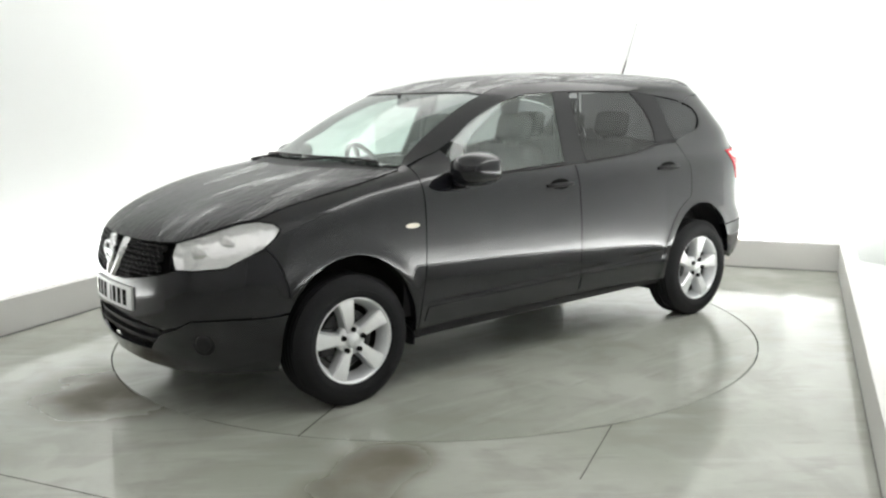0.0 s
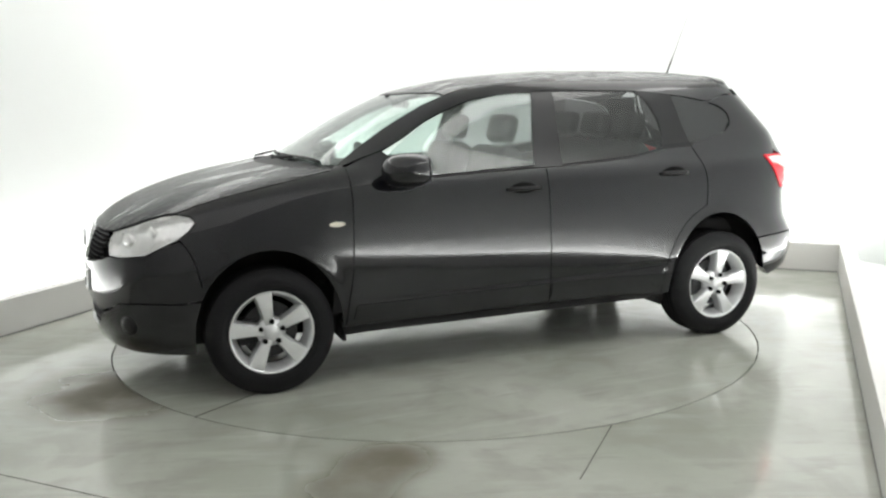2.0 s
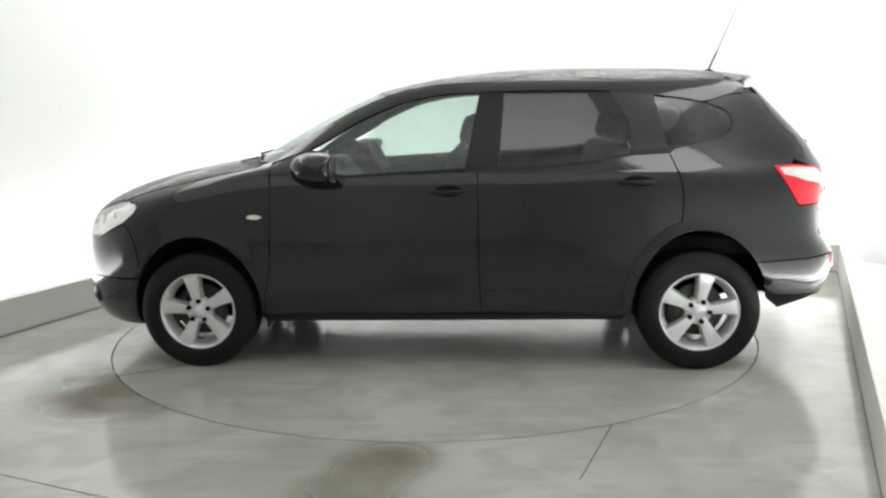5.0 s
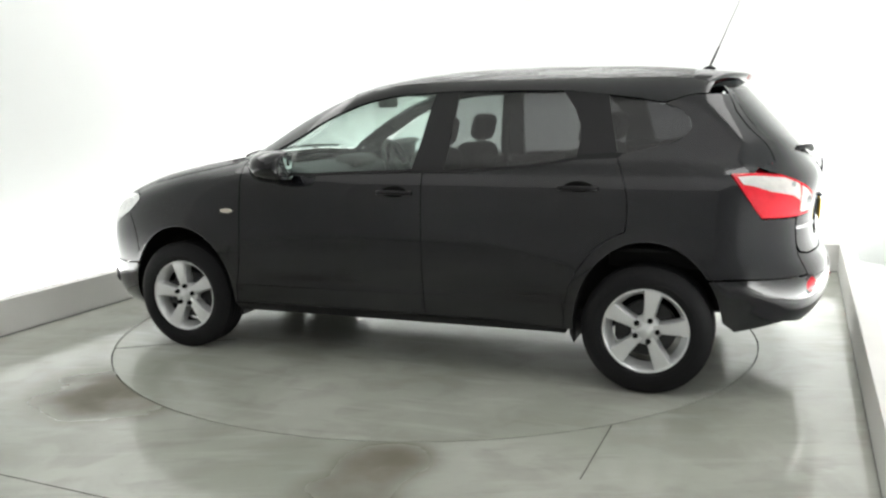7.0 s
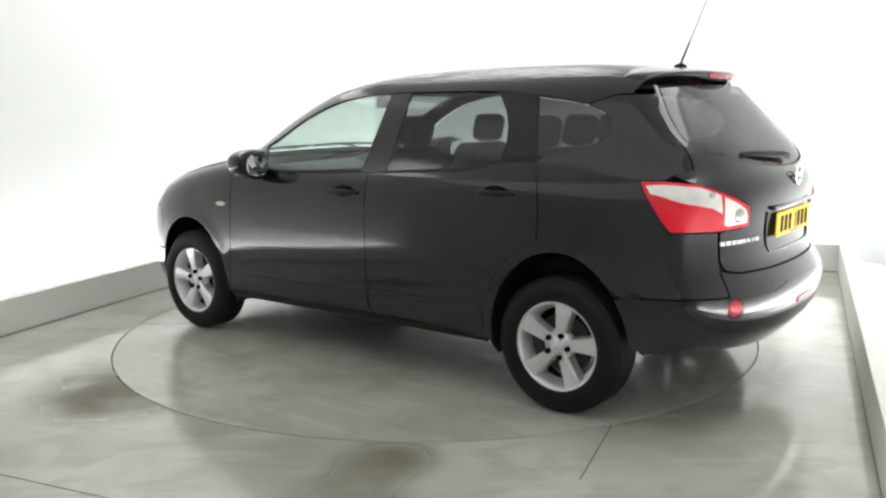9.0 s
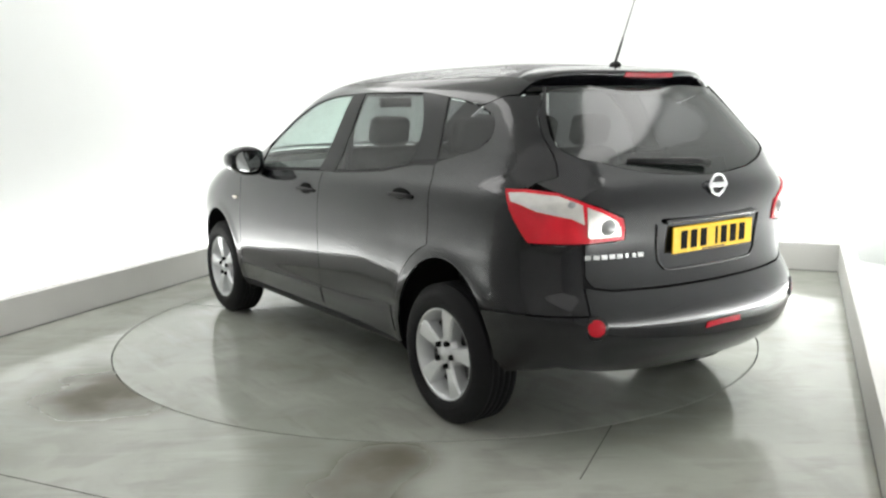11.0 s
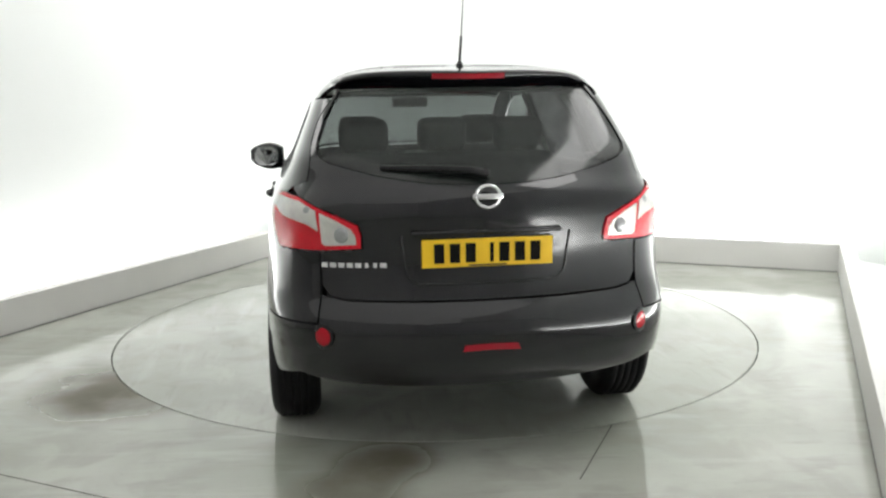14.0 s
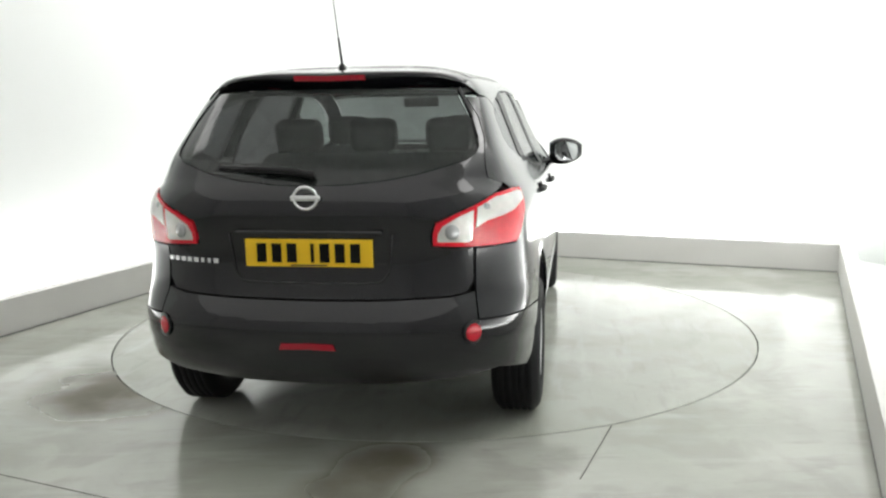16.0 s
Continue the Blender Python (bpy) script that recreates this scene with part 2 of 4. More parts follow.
def tube(bm, points, radius, sides=8, taper=1.0):
    points = [Vector(p) for p in points]
    rings = []
    for i, p in enumerate(points):
        way = (points[min(i + 1, len(points) - 1)] - points[max(i - 1, 0)]).normalized()
        a = way.orthogonal().normalized() if not rings else (old - way * old.dot(way)).normalized()
        old, b = a, way.cross(a)
        r = radius * (1 + (taper - 1) * i / (len(points) - 1))
        rings.append([bm.verts.new(p + r * (a * math.cos(2 * math.pi * k / sides) + b * math.sin(2 * math.pi * k / sides))) for k in range(sides)])
    for p, q in zip(rings, rings[1:]):
        for k in range(sides):
            bm.faces.new((p[k], p[(k + 1) % sides], q[(k + 1) % sides], q[k]))
    bm.faces.new(rings[0][::-1]), bm.faces.new(rings[-1])
    return bm


def thing(name, label, category, group=""):
    return tagged(new(name), label, category, group)


# ---- the platform, walls and turntable ----


def prism(outline, z0, z1, bevel=0.0):
    bm = bmesh.new()
    low = [bm.verts.new((p.x, p.y, z0)) for p in outline]
    top = [bm.verts.new((p.x, p.y, z1)) for p in outline]
    bm.faces.new(low[::-1]), bm.faces.new(top)
    for i in range(len(outline)):
        j = (i + 1) % len(outline)
        bm.faces.new((low[i], low[j], top[j], top[i]))
    bmesh.ops.recalc_face_normals(bm, faces=bm.faces)
    if bevel:
        bmesh.ops.bevel(bm, geom=[e for e in bm.edges if all(abs(v.co.z - z1) < 1e-5 for v in e.verts)], offset=bevel, segments=3, affect="EDGES", profile=0.5)
    return bm


def plan_box(u0, u1, v0, v1, z0, z1, bevel=0.0):
    return prism([plan(u0, v0), plan(u1, v0), plan(u1, v1), plan(u0, v1)], z0, z1, bevel)


DISC = 2.028


def build_room():
    # the slab, with a round hole for the turntable
    bm = bmesh.new()
    steps = 160
    hole = DISC + 0.008
    inner, rim, low = [], [], []
    for i in range(steps):
        a = 2 * math.pi * i / steps
        d = plan(math.cos(a), math.sin(a))
        du, dv = math.cos(a), math.sin(a)
        reach = min((WALL_SIDE / abs(du)) if du else 99, (WALL_BACK / dv) if dv > 1e-6 else 99, (FRONT / dv) if dv < -1e-6 else 99)
        inner.append(bm.verts.new((d.x * hole, d.y * hole, 0)))
        low.append(bm.verts.new((d.x * hole, d.y * hole, -0.05)))
        rim.append(bm.verts.new((d.x * reach, d.y * reach, 0)))
    for u, v in ((-WALL_SIDE, WALL_BACK), (WALL_SIDE, WALL_BACK), (-WALL_SIDE, FRONT), (WALL_SIDE, FRONT)):
        near = min(rim, key=lambda w: (w.co - plan(u, v)).length)
        near.co = plan(u, v)
    for i in range(steps):
        j = (i + 1) % steps
        bm.faces.new((inner[i], rim[i], rim[j], inner[j]))
        bm.faces.new((low[i], inner[i], inner[j], low[j]))
    floor = part("floor", bm, FLOOR)
    tagged(floor, "grey green painted concrete floor, damp and glossy with brown stains", "floor", kind="structure")
    # sawn slab joints, shallow dark strips set in the floor
    for (u0, v0), (u1, v1) in (((1.47, -1.414), (1.47, -2.02)), ((-2.54, -2.76), (1.46, -2.85))):
        dirn = (plan(u1, v1) - plan(u0, v0)).normalized()
        n = Vector((-dirn.y, dirn.x, 0)) * 0.0022
        bm = prism([plan(u0, v0) - n, plan(u1, v1) - n, plan(u1, v1) + n, plan(u0, v0) + n], -0.004, 0.0012)
        tagged(part("floor_joint", bm, JOINT), "thin dark sawn joint in the concrete floor", "joint", kind="structure")
    bm = bmesh.new()
    box(bm, (-9, -9, -0.35), (9, 9, -0.06))
    tagged(part("ground", bm, JOINT), "dark ground under the slab", "ground", kind="structure")
    t = 0.11
    for name, (u0, u1, v0, v1) in (("kerb_left", (-HALF_WIDTH - t, -HALF_WIDTH, -3.6, BACK + t)), ("kerb_right", (HALF_WIDTH, HALF_WIDTH + t, -3.6, BACK + t)),
                                   ("kerb_back", (-HALF_WIDTH, HALF_WIDTH, BACK, BACK + t))):
        kerb = tagged(part(name, plan_box(u0, u1, v0, v1, -0.02, 0.237, 0.006), KERB), "low off-white painted kerb round the platform", "kerb", kind="structure")
        # a thin dark strip along its foot, standing in for the shadow line
        if name == "kerb_back":
            foot_line = (u0, u1, v0 - 0.007, v0 - 0.0005)
        else:
            foot_line = (u1 + 0.0005, u1 + 0.007, v0, BACK) if name == "kerb_left" else (u0 - 0.005, u0 - 0.0005, v0, BACK)
        part("foot_shade_line", plan_box(*foot_line, -0.005, 0.007), FOOT_SHADE, kerb, "thin dark line of shade at the kerb foot")
    for name, (u0, u1, v0, v1) in (("trough_left", (-WALL_SIDE, -HALF_WIDTH - t, -3.6, WALL_BACK)), ("trough_right", (HALF_WIDTH + t, WALL_SIDE, -3.6, WALL_BACK)),
                                   ("trough_back", (-HALF_WIDTH - t, HALF_WIDTH + t, BACK + t, WALL_BACK))):
        tagged(part(name, plan_box(u0, u1, v0, v1, -0.01, 0.015), WALL), "white strip of floor behind the kerb", "floor", kind="structure")
    w, end = 0.2, -3.6
    # one bent white wall round three sides, with rounded corners
    path = [(-WALL_SIDE, end, -1, 0)]
    r = 1.1
    for cx, cy, a0 in ((-WALL_SIDE + r, WALL_BACK - r, 180), (WALL_SIDE - r, WALL_BACK - r, 90)):
        for i in range(15):
            a = radians(a0 - 90 * i / 14)
            path.append((cx + r * math.cos(a), cy + r * math.sin(a), math.cos(a), math.sin(a)))
    path.append((WALL_SIDE, end, 1, 0))
    bm = bmesh.new()
    rows = []
    for u, v, nu, nv in path:
        near, far = plan(u, v), plan(u + w * nu, v + w * nv)
        rows.append([bm.verts.new((p.x, p.y, z)) for p, z in ((near, -0.05), (near, CEILING), (far, CEILING), (far, -0.05))])
    for p, q in zip(rows, rows[1:]):
        for j in range(4):
            bm.faces.new((p[j], q[j], q[(j + 1) % 4], p[(j + 1) % 4]))
    bm.faces.new(rows[0]), bm.faces.new(rows[-1][::-1])
    bmesh.ops.recalc_face_normals(bm, faces=bm.faces)
    wall = part("wall_back", bm, WALL)
    for f in wall.data.polygons:
        f.use_smooth = abs(f.normal.z) < 0.1 and f.area < 2.0
    tagged(wall, "plain white studio wall with rounded corners, brightly lit", "wall", kind="structure")
    # unseen walls and ceiling close the room, pale to feed the car's reflections
    for name, (u0, u1, v0, v1) in (("wall_unseen_left", (-WALL_SIDE - w, -WALL_SIDE, FRONT - w, end)), ("wall_unseen_right", (WALL_SIDE, WALL_SIDE + w, FRONT - w, end)),
                                   ("wall_front", (-WALL_SIDE, WALL_SIDE, FRONT - w, FRONT))):
        tagged(part(name, plan_box(u0, u1, v0, v1, -0.05, CEILING), UNSEEN_WALL), "unseen pale grey wall behind the camera, for reflections", "wall", kind="structure")
    tagged(part("ceiling", plan_box(-WALL_SIDE - w, WALL_SIDE + w, FRONT - w, WALL_BACK + w, CEILING, CEILING + 0.15), UNSEEN_CEILING), "unseen pale grey ceiling, for reflections", "ceiling", kind="structure")


build_room()


def build_turntable():
    table = thing("turntable", "round concrete turntable flush with the floor, damp and grey", "turntable")
    bm = prism([Vector((DISC * math.cos(2 * math.pi * i / 160), DISC * math.sin(2 * math.pi * i / 160), 0)) for i in range(160)], -0.05, 0.0)
    part("plate", bm, DISC_FLOOR, table)
    # plate seams, running in from the edge
    for angle, r0, r1 in ((34.6, 1.30, 2.03),):
        a = radians(angle)
        d, n = Vector((math.cos(a), math.sin(a), 0)), Vector((-math.sin(a), math.cos(a), 0)) * 0.004
        part("seam", prism([d * r0 - n, d * r1 - n, d * r1 + n, d * r0 + n], -0.004, 0.0012), JOINT, table)
    return table


turntable = build_turntable()

# ---- the car's outer surface: half width y for a place (x, z); x forward, z up ----
def smooth_table(xs, ys):
    """Monotone cubic through a table of a few numbers."""
    xs, ys = np.array(xs, float), np.array(ys, float)
    h, d = np.diff(xs), np.diff(ys) / np.diff(xs)
    m = np.concatenate([[d[0]], (d[1:] + d[:-1]) / 2, [d[-1]]])
    for i in range(1, len(xs) - 1):
        a, b = d[i - 1], d[i]
        m[i] = 0 if a * b <= 0 else 3 * (h[i - 1] + h[i]) / ((2 * h[i] + h[i - 1]) / a + (h[i] + 2 * h[i - 1]) / b)

    def at(v):
        v = np.clip(v, xs[0], xs[-1])
        i = np.clip(np.searchsorted(xs, v) - 1, 0, len(xs) - 2)
        t = (v - xs[i]) / h[i]
        return ((2 * t**3 - 3 * t**2 + 1) * ys[i] + (t**3 - 2 * t**2 + t) * h[i] * m[i]
                + (3 * t**2 - 2 * t**3) * ys[i + 1] + (t**3 - t**2) * h[i] * m[i + 1])
    return at


MID = -0.7
front_x = smooth_table((0.18, 0.25, 0.38, 0.50, 0.64, 0.75, 0.82, 0.88, 0.94, 1.00, 1.05, 1.09, 1.12, 1.15, 1.20, 1.28, 1.37, 1.45, 1.52, 1.57, 1.605, 1.638, 1.655),
                       (2.10, 2.20, 2.24, 2.245, 2.24, 2.22, 2.19, 2.13, 2.03, 1.88, 1.71, 1.52, 1.35, 1.20, 1.08, 0.94, 0.78, 0.61, 0.43, 0.22, 0.02, -0.32, -0.69))
rear_x = smooth_table((0.18, 0.25, 0.34, 0.40, 0.50, 0.58, 0.61, 0.64, 0.67, 0.69, 0.706, 0.75, 0.85, 0.95, 1.05, 1.10, 1.16, 1.25, 1.36, 1.46, 1.52, 1.56, 1.595, 1.618, 1.638, 1.655),
                      (-1.98, -2.06, -2.15, -2.205, -2.244, -2.252, -2.247, -2.232, -2.211, -2.195, -2.184, -2.172, -2.165, -2.175, -2.185, -2.175, -2.13, -2.050, -1.945, -1.850, -1.795, -1.755, -1.685, -1.545, -1.30, -0.71))
half_width = smooth_table((0.18, 0.25, 0.30, 0.42, 0.50, 0.58, 0.65, 0.72, 0.80, 0.88, 0.95, 1.03, 1.08, 1.12, 1.20, 1.30, 1.40, 1.48, 1.53, 1.56, 1.595, 1.62, 1.643, 1.655),
                          (0.78, 0.842, 0.868, 0.8870, 0.8902, 0.8932, 0.8946, 0.8940, 0.8908, 0.8860, 0.8798, 0.866, 0.846, 0.821, 0.778, 0.735, 0.693, 0.657, 0.625, 0.592, 0.52, 0.42, 0.24, 0.02))


def side_y(x, z):
    x, z = np.asarray(x, float), np.asarray(z, float)
    a, b = front_x(z) - MID, MID - rear_x(z)
    s = np.clip(np.where(x > MID, (x - MID) / a, (MID - x) / b), 0, 1)
    rise = np.clip((z - 1.12) / 0.16, 0, 1)
    g = (1 - s ** np.where(x > MID, 11.5, 10.0 + 6.0 * rise * rise * (3 - 2 * rise))) ** (1 / 2.2)
    g = g * (1 - (0.033 + 0.015 * rise) * np.clip((MID - x) / 1.25, 0, 1.2) ** 2)
    # the flank rolls in lower down towards the rear wheel
    haunch = 0.11 * np.clip((-0.50 - x) / 0.5, 0, 1) ** 1.5 * np.clip((1.0 - z) / 0.2, 0, 1)
    y = half_width(np.where(z > 0.5, z + haunch, z)) * g
    between = 1 / (1 + np.exp(-(0.98 - np.abs(x + 0.02)) / 0.06))
    tuck = 0.02 * np.log1p(np.exp(np.minimum((0.53 - z) / 0.02, 300)))
    y = y - 0.075 * g * between * tuck + 0.0045 * g * between * np.exp(-((z - 0.430) / 0.020) ** 2)
    for wx in (1.3825, -1.3825):
        d = np.hypot((x - wx) / 0.36, (z - 0.335) / 0.39)
        y = y + 0.005 * g * np.exp(-((d - 1.08) / 0.10) ** 2) * (z > 0.2)
    return np.maximum(y, 0)


def bisect(inside, lo, hi):
    for _ in range(26):
        mid = (lo + hi) / 2
        ok = inside(mid)
        lo, hi = np.where(ok, mid, lo), np.where(ok, hi, mid)
    return (lo + hi) / 2


def chart_side(u, v):
    return np.stack([u, side_y(u, v), v], -1)


def chart_top(u, v):
    z = bisect(lambda q: np.abs(v) < side_y(u, q), np.full(np.shape(u), 0.7), np.full(np.shape(u), 1.655))
    return np.stack([u, v, z], -1)


def chart_wrap(xc, sign):
    def at(u, v):
        c, s = sign * np.cos(u), np.sin(u)
        r = bisect(lambda q: np.abs(q * s) < side_y(xc + q * c, v), np.zeros(np.shape(u)), np.full(np.shape(u), 1.7))
        return np.stack([xc + r * c, r * s, v], -1)
    return at



# ---- panels cut from that surface ----


def spline(points, step=0.03):
    """A smooth open line through the points."""
    p = [np.array(q, float) for q in points]
    p = [2 * p[0] - p[1]] + p + [2 * p[-1] - p[-2]]
    out = []
    for i in range(1, len(p) - 2):
        k = max(1, int(np.hypot(*(p[i + 1] - p[i])) / step))
        for j in range(k):
            t = j / k
            out.append(0.5 * (2 * p[i] + (p[i + 1] - p[i - 1]) * t + (2 * p[i - 1] - 5 * p[i] + 4 * p[i + 1] - p[i + 2]) * t * t
                              + (3 * p[i] - p[i - 1] - 3 * p[i + 1] + p[i + 2]) * t**3))
    return [tuple(q) for q in out] + [tuple(points[-1])]


def dense(poly, step=0.03):
    out = []
    for a, b in zip(poly, poly[1:] + poly[:1]):
        k = max(1, int(math.hypot(b[0] - a[0], b[1] - a[1]) / step))
        out += [(a[0] + (b[0] - a[0]) * j / k, a[1] + (b[1] - a[1]) * j / k) for j in range(k)]
    return out


def cut(poly, axis, limit, keep_above):
    out = []
    for a, b in zip(poly, poly[1:] + poly[:1]):
        ia, ib = (a[axis] >= limit) == keep_above, (b[axis] >= limit) == keep_above
        if ia:
            out.append(a)
        if ia != ib:
            t = (limit - a[axis]) / (b[axis] - a[axis])
            c = [a[0] + (b[0] - a[0]) * t, a[1] + (b[1] - a[1]) * t]
            c[axis] = limit
            out.append(tuple(c))
    return out


def panel_bm(poly, chart, cell=0.035, off=0.0, depth=0.016, mirrored=False):
    poly = dense([tuple(map(float, p)) for p in poly], 0.025)
    cells = []
    us = [p[0] for p in poly]
    i0, i1 = math.floor(min(us) / cell), math.ceil(max(us) / cell)
    for i in range(i0, i1):
        column = cut(cut(poly, 0, i * cell, True), 0, (i + 1) * cell, False)
        if len(column) < 3:
            continue
        vs = [p[1] for p in column]
        for j in range(math.floor(min(vs) / cell), math.ceil(max(vs) / cell)):
            piece = cut(cut(column, 1, j * cell, True), 1, (j + 1) * cell, False)
            clean = []
            for p in piece:
                p = (round(p[0], 5), round(p[1], 5))
                if not clean or p != clean[-1]:
                    clean.append(p)
            if len(clean) > 2 and clean[0] == clean[-1]:
                clean.pop()
            area = sum(a[0] * b[1] - b[0] * a[1] for a, b in zip(clean, clean[1:] + clean[:1]))
            if len(clean) >= 3 and len(set(clean)) == len(clean) and abs(area) > 1e-8:
                cells.append(clean)
    index = {}
    for c in cells:
        for p in c:
            index.setdefault(p, len(index))
    u, v = np.array([p[0] for p in index]), np.array([p[1] for p in index])
    e = 0.002
    pos = chart(u, v)
    normal = np.cross(chart(u + e, v) - chart(u - e, v), chart(u, v + e) - chart(u, v - e))
    normal /= np.maximum(np.linalg.norm(normal, axis=1), 1e-12)[:, None]
    centre = np.array([np.clip(np.mean(pos[:, 0]), -1.2, 1.2), 0, 0.75])
    turn = np.sign(np.sum(normal * (pos - centre), axis=1))
    normal *= np.where(turn == 0, 1, turn)[:, None]
    pos = pos + normal * off
    if mirrored:
        pos, normal = pos * (1, -1, 1), normal * (1, -1, 1)
    bm = bmesh.new()
    verts = [bm.verts.new(p) for p in pos]
    for c in cells:
        ids = [index[p] for p in c]
        a, b, d = pos[ids[0]], pos[ids[1]], pos[ids[2]]
        n = sum((np.cross(pos[ids[k]] - pos[ids[0]], pos[ids[k + 1]] - pos[ids[0]]) for k in range(1, len(ids) - 1)), np.zeros(3))
        if np.dot(n, normal[ids[0]]) < 0:
            ids = ids[::-1]
        try:
            bm.faces.new([verts[k] for k in ids])
        except ValueError:
            pass
    bm.verts.index_update()
    for edge in [x for x in bm.edges if len(x.link_faces) == 1]:
        face = edge.link_faces[0]
        loop = [l for l in face.loops if l.edge == edge][0]
        a, b = loop.vert, loop.link_loop_next.vert
        q = [bm.verts.new(w) for w in (a.co, b.co, b.co - Vector(normal[b.index]) * depth, a.co - Vector(normal[a.index]) * depth)]
        bm.faces.new((q[1], q[0], q[3], q[2]))
    return bm


WRAP_FRONT, WRAP_REAR = 1.0, -0.85
chart_front, chart_rear = chart_wrap(WRAP_FRONT, 1), chart_wrap(WRAP_REAR, -1)


def fx(x, z):
    return (math.atan2(float(side_y(x, z)), x - WRAP_FRONT), z)


def rx(x, z):
    return (math.atan2(float(side_y(x, z)), WRAP_REAR - x), z)


def at_y(y, z, xc, sign):
    lo, hi = (0.3, float(front_x(z))) if sign > 0 else (-0.6, float(rear_x(z)))
    for _ in range(40):
        mid = (lo + hi) / 2
        lo, hi = (mid, hi) if float(side_y(mid, z)) > abs(y) else (lo, mid)
    return (math.atan2(y, sign * (lo - xc)), z)


def fy(y, z):
    return at_y(y, z, WRAP_FRONT, 1)


def ry(y, z):
    return at_y(y, z, WRAP_REAR, -1)


def arch(cx, scale, a0, a1, rear=False, steps=16):
    """Along a wheel opening, from angle a0 to a1 in degrees, 0 forward and 90 up."""
    w, h = (0.364, 0.445) if rear else (0.370, 0.422)
    return [(cx + w * scale * math.cos(radians(a0 + (a1 - a0) * i / steps)), 0.330 + h * scale * math.sin(radians(a0 + (a1 - a0) * i / steps))) for i in range(steps + 1)]


def both(half):
    """A closed outline from its left half, which runs from middle to middle."""
    return half + [(-u, v) for u, v in reversed(half) if abs(u) > 1e-6]


AXLE = 1.3825
WIN_F = spline([(0.70, 1.190), (0.675, 1.128), (0.625, 1.084), (0.513, 1.076), (0.30, 1.087), (-0.120, 1.108)]) + spline([(-0.196, 1.502), (-0.02, 1.493), (0.10, 1.476), (0.25, 1.440), (0.45, 1.358), (0.60, 1.268), (0.70, 1.195)])[:-1]
WIN_R = [(-0.302, 1.104), (-0.56, 1.118), (-0.80, 1.138)] + spline([(-1.00, 1.174), (-1.020, 1.27), (-1.012, 1.34), (-0.980, 1.415), (-0.915, 1.498)]) + [(-0.335, 1.509)]
WIN_Q = spline([(-1.205, 1.198), (-1.38, 1.235), (-1.50, 1.272), (-1.552, 1.32), (-1.545, 1.364), (-1.51, 1.400), (-1.42, 1.434), (-1.30, 1.456), (-1.15, 1.474)])
ROOF_EDGE = [(0.97, 1.150), (0.86, 1.222), (0.69, 1.328), (0.53, 1.413), (0.38, 1.480), (0.19, 1.540), (0.0, 1.562), (-0.4, 1.574), (-1.2, 1.572), (-1.66, 1.560)]
BONNET_EDGE = [(1.79, 0.945), (1.68, 0.985), (1.50, 1.030), (1.21, 1.090), (1.02, 1.128)]


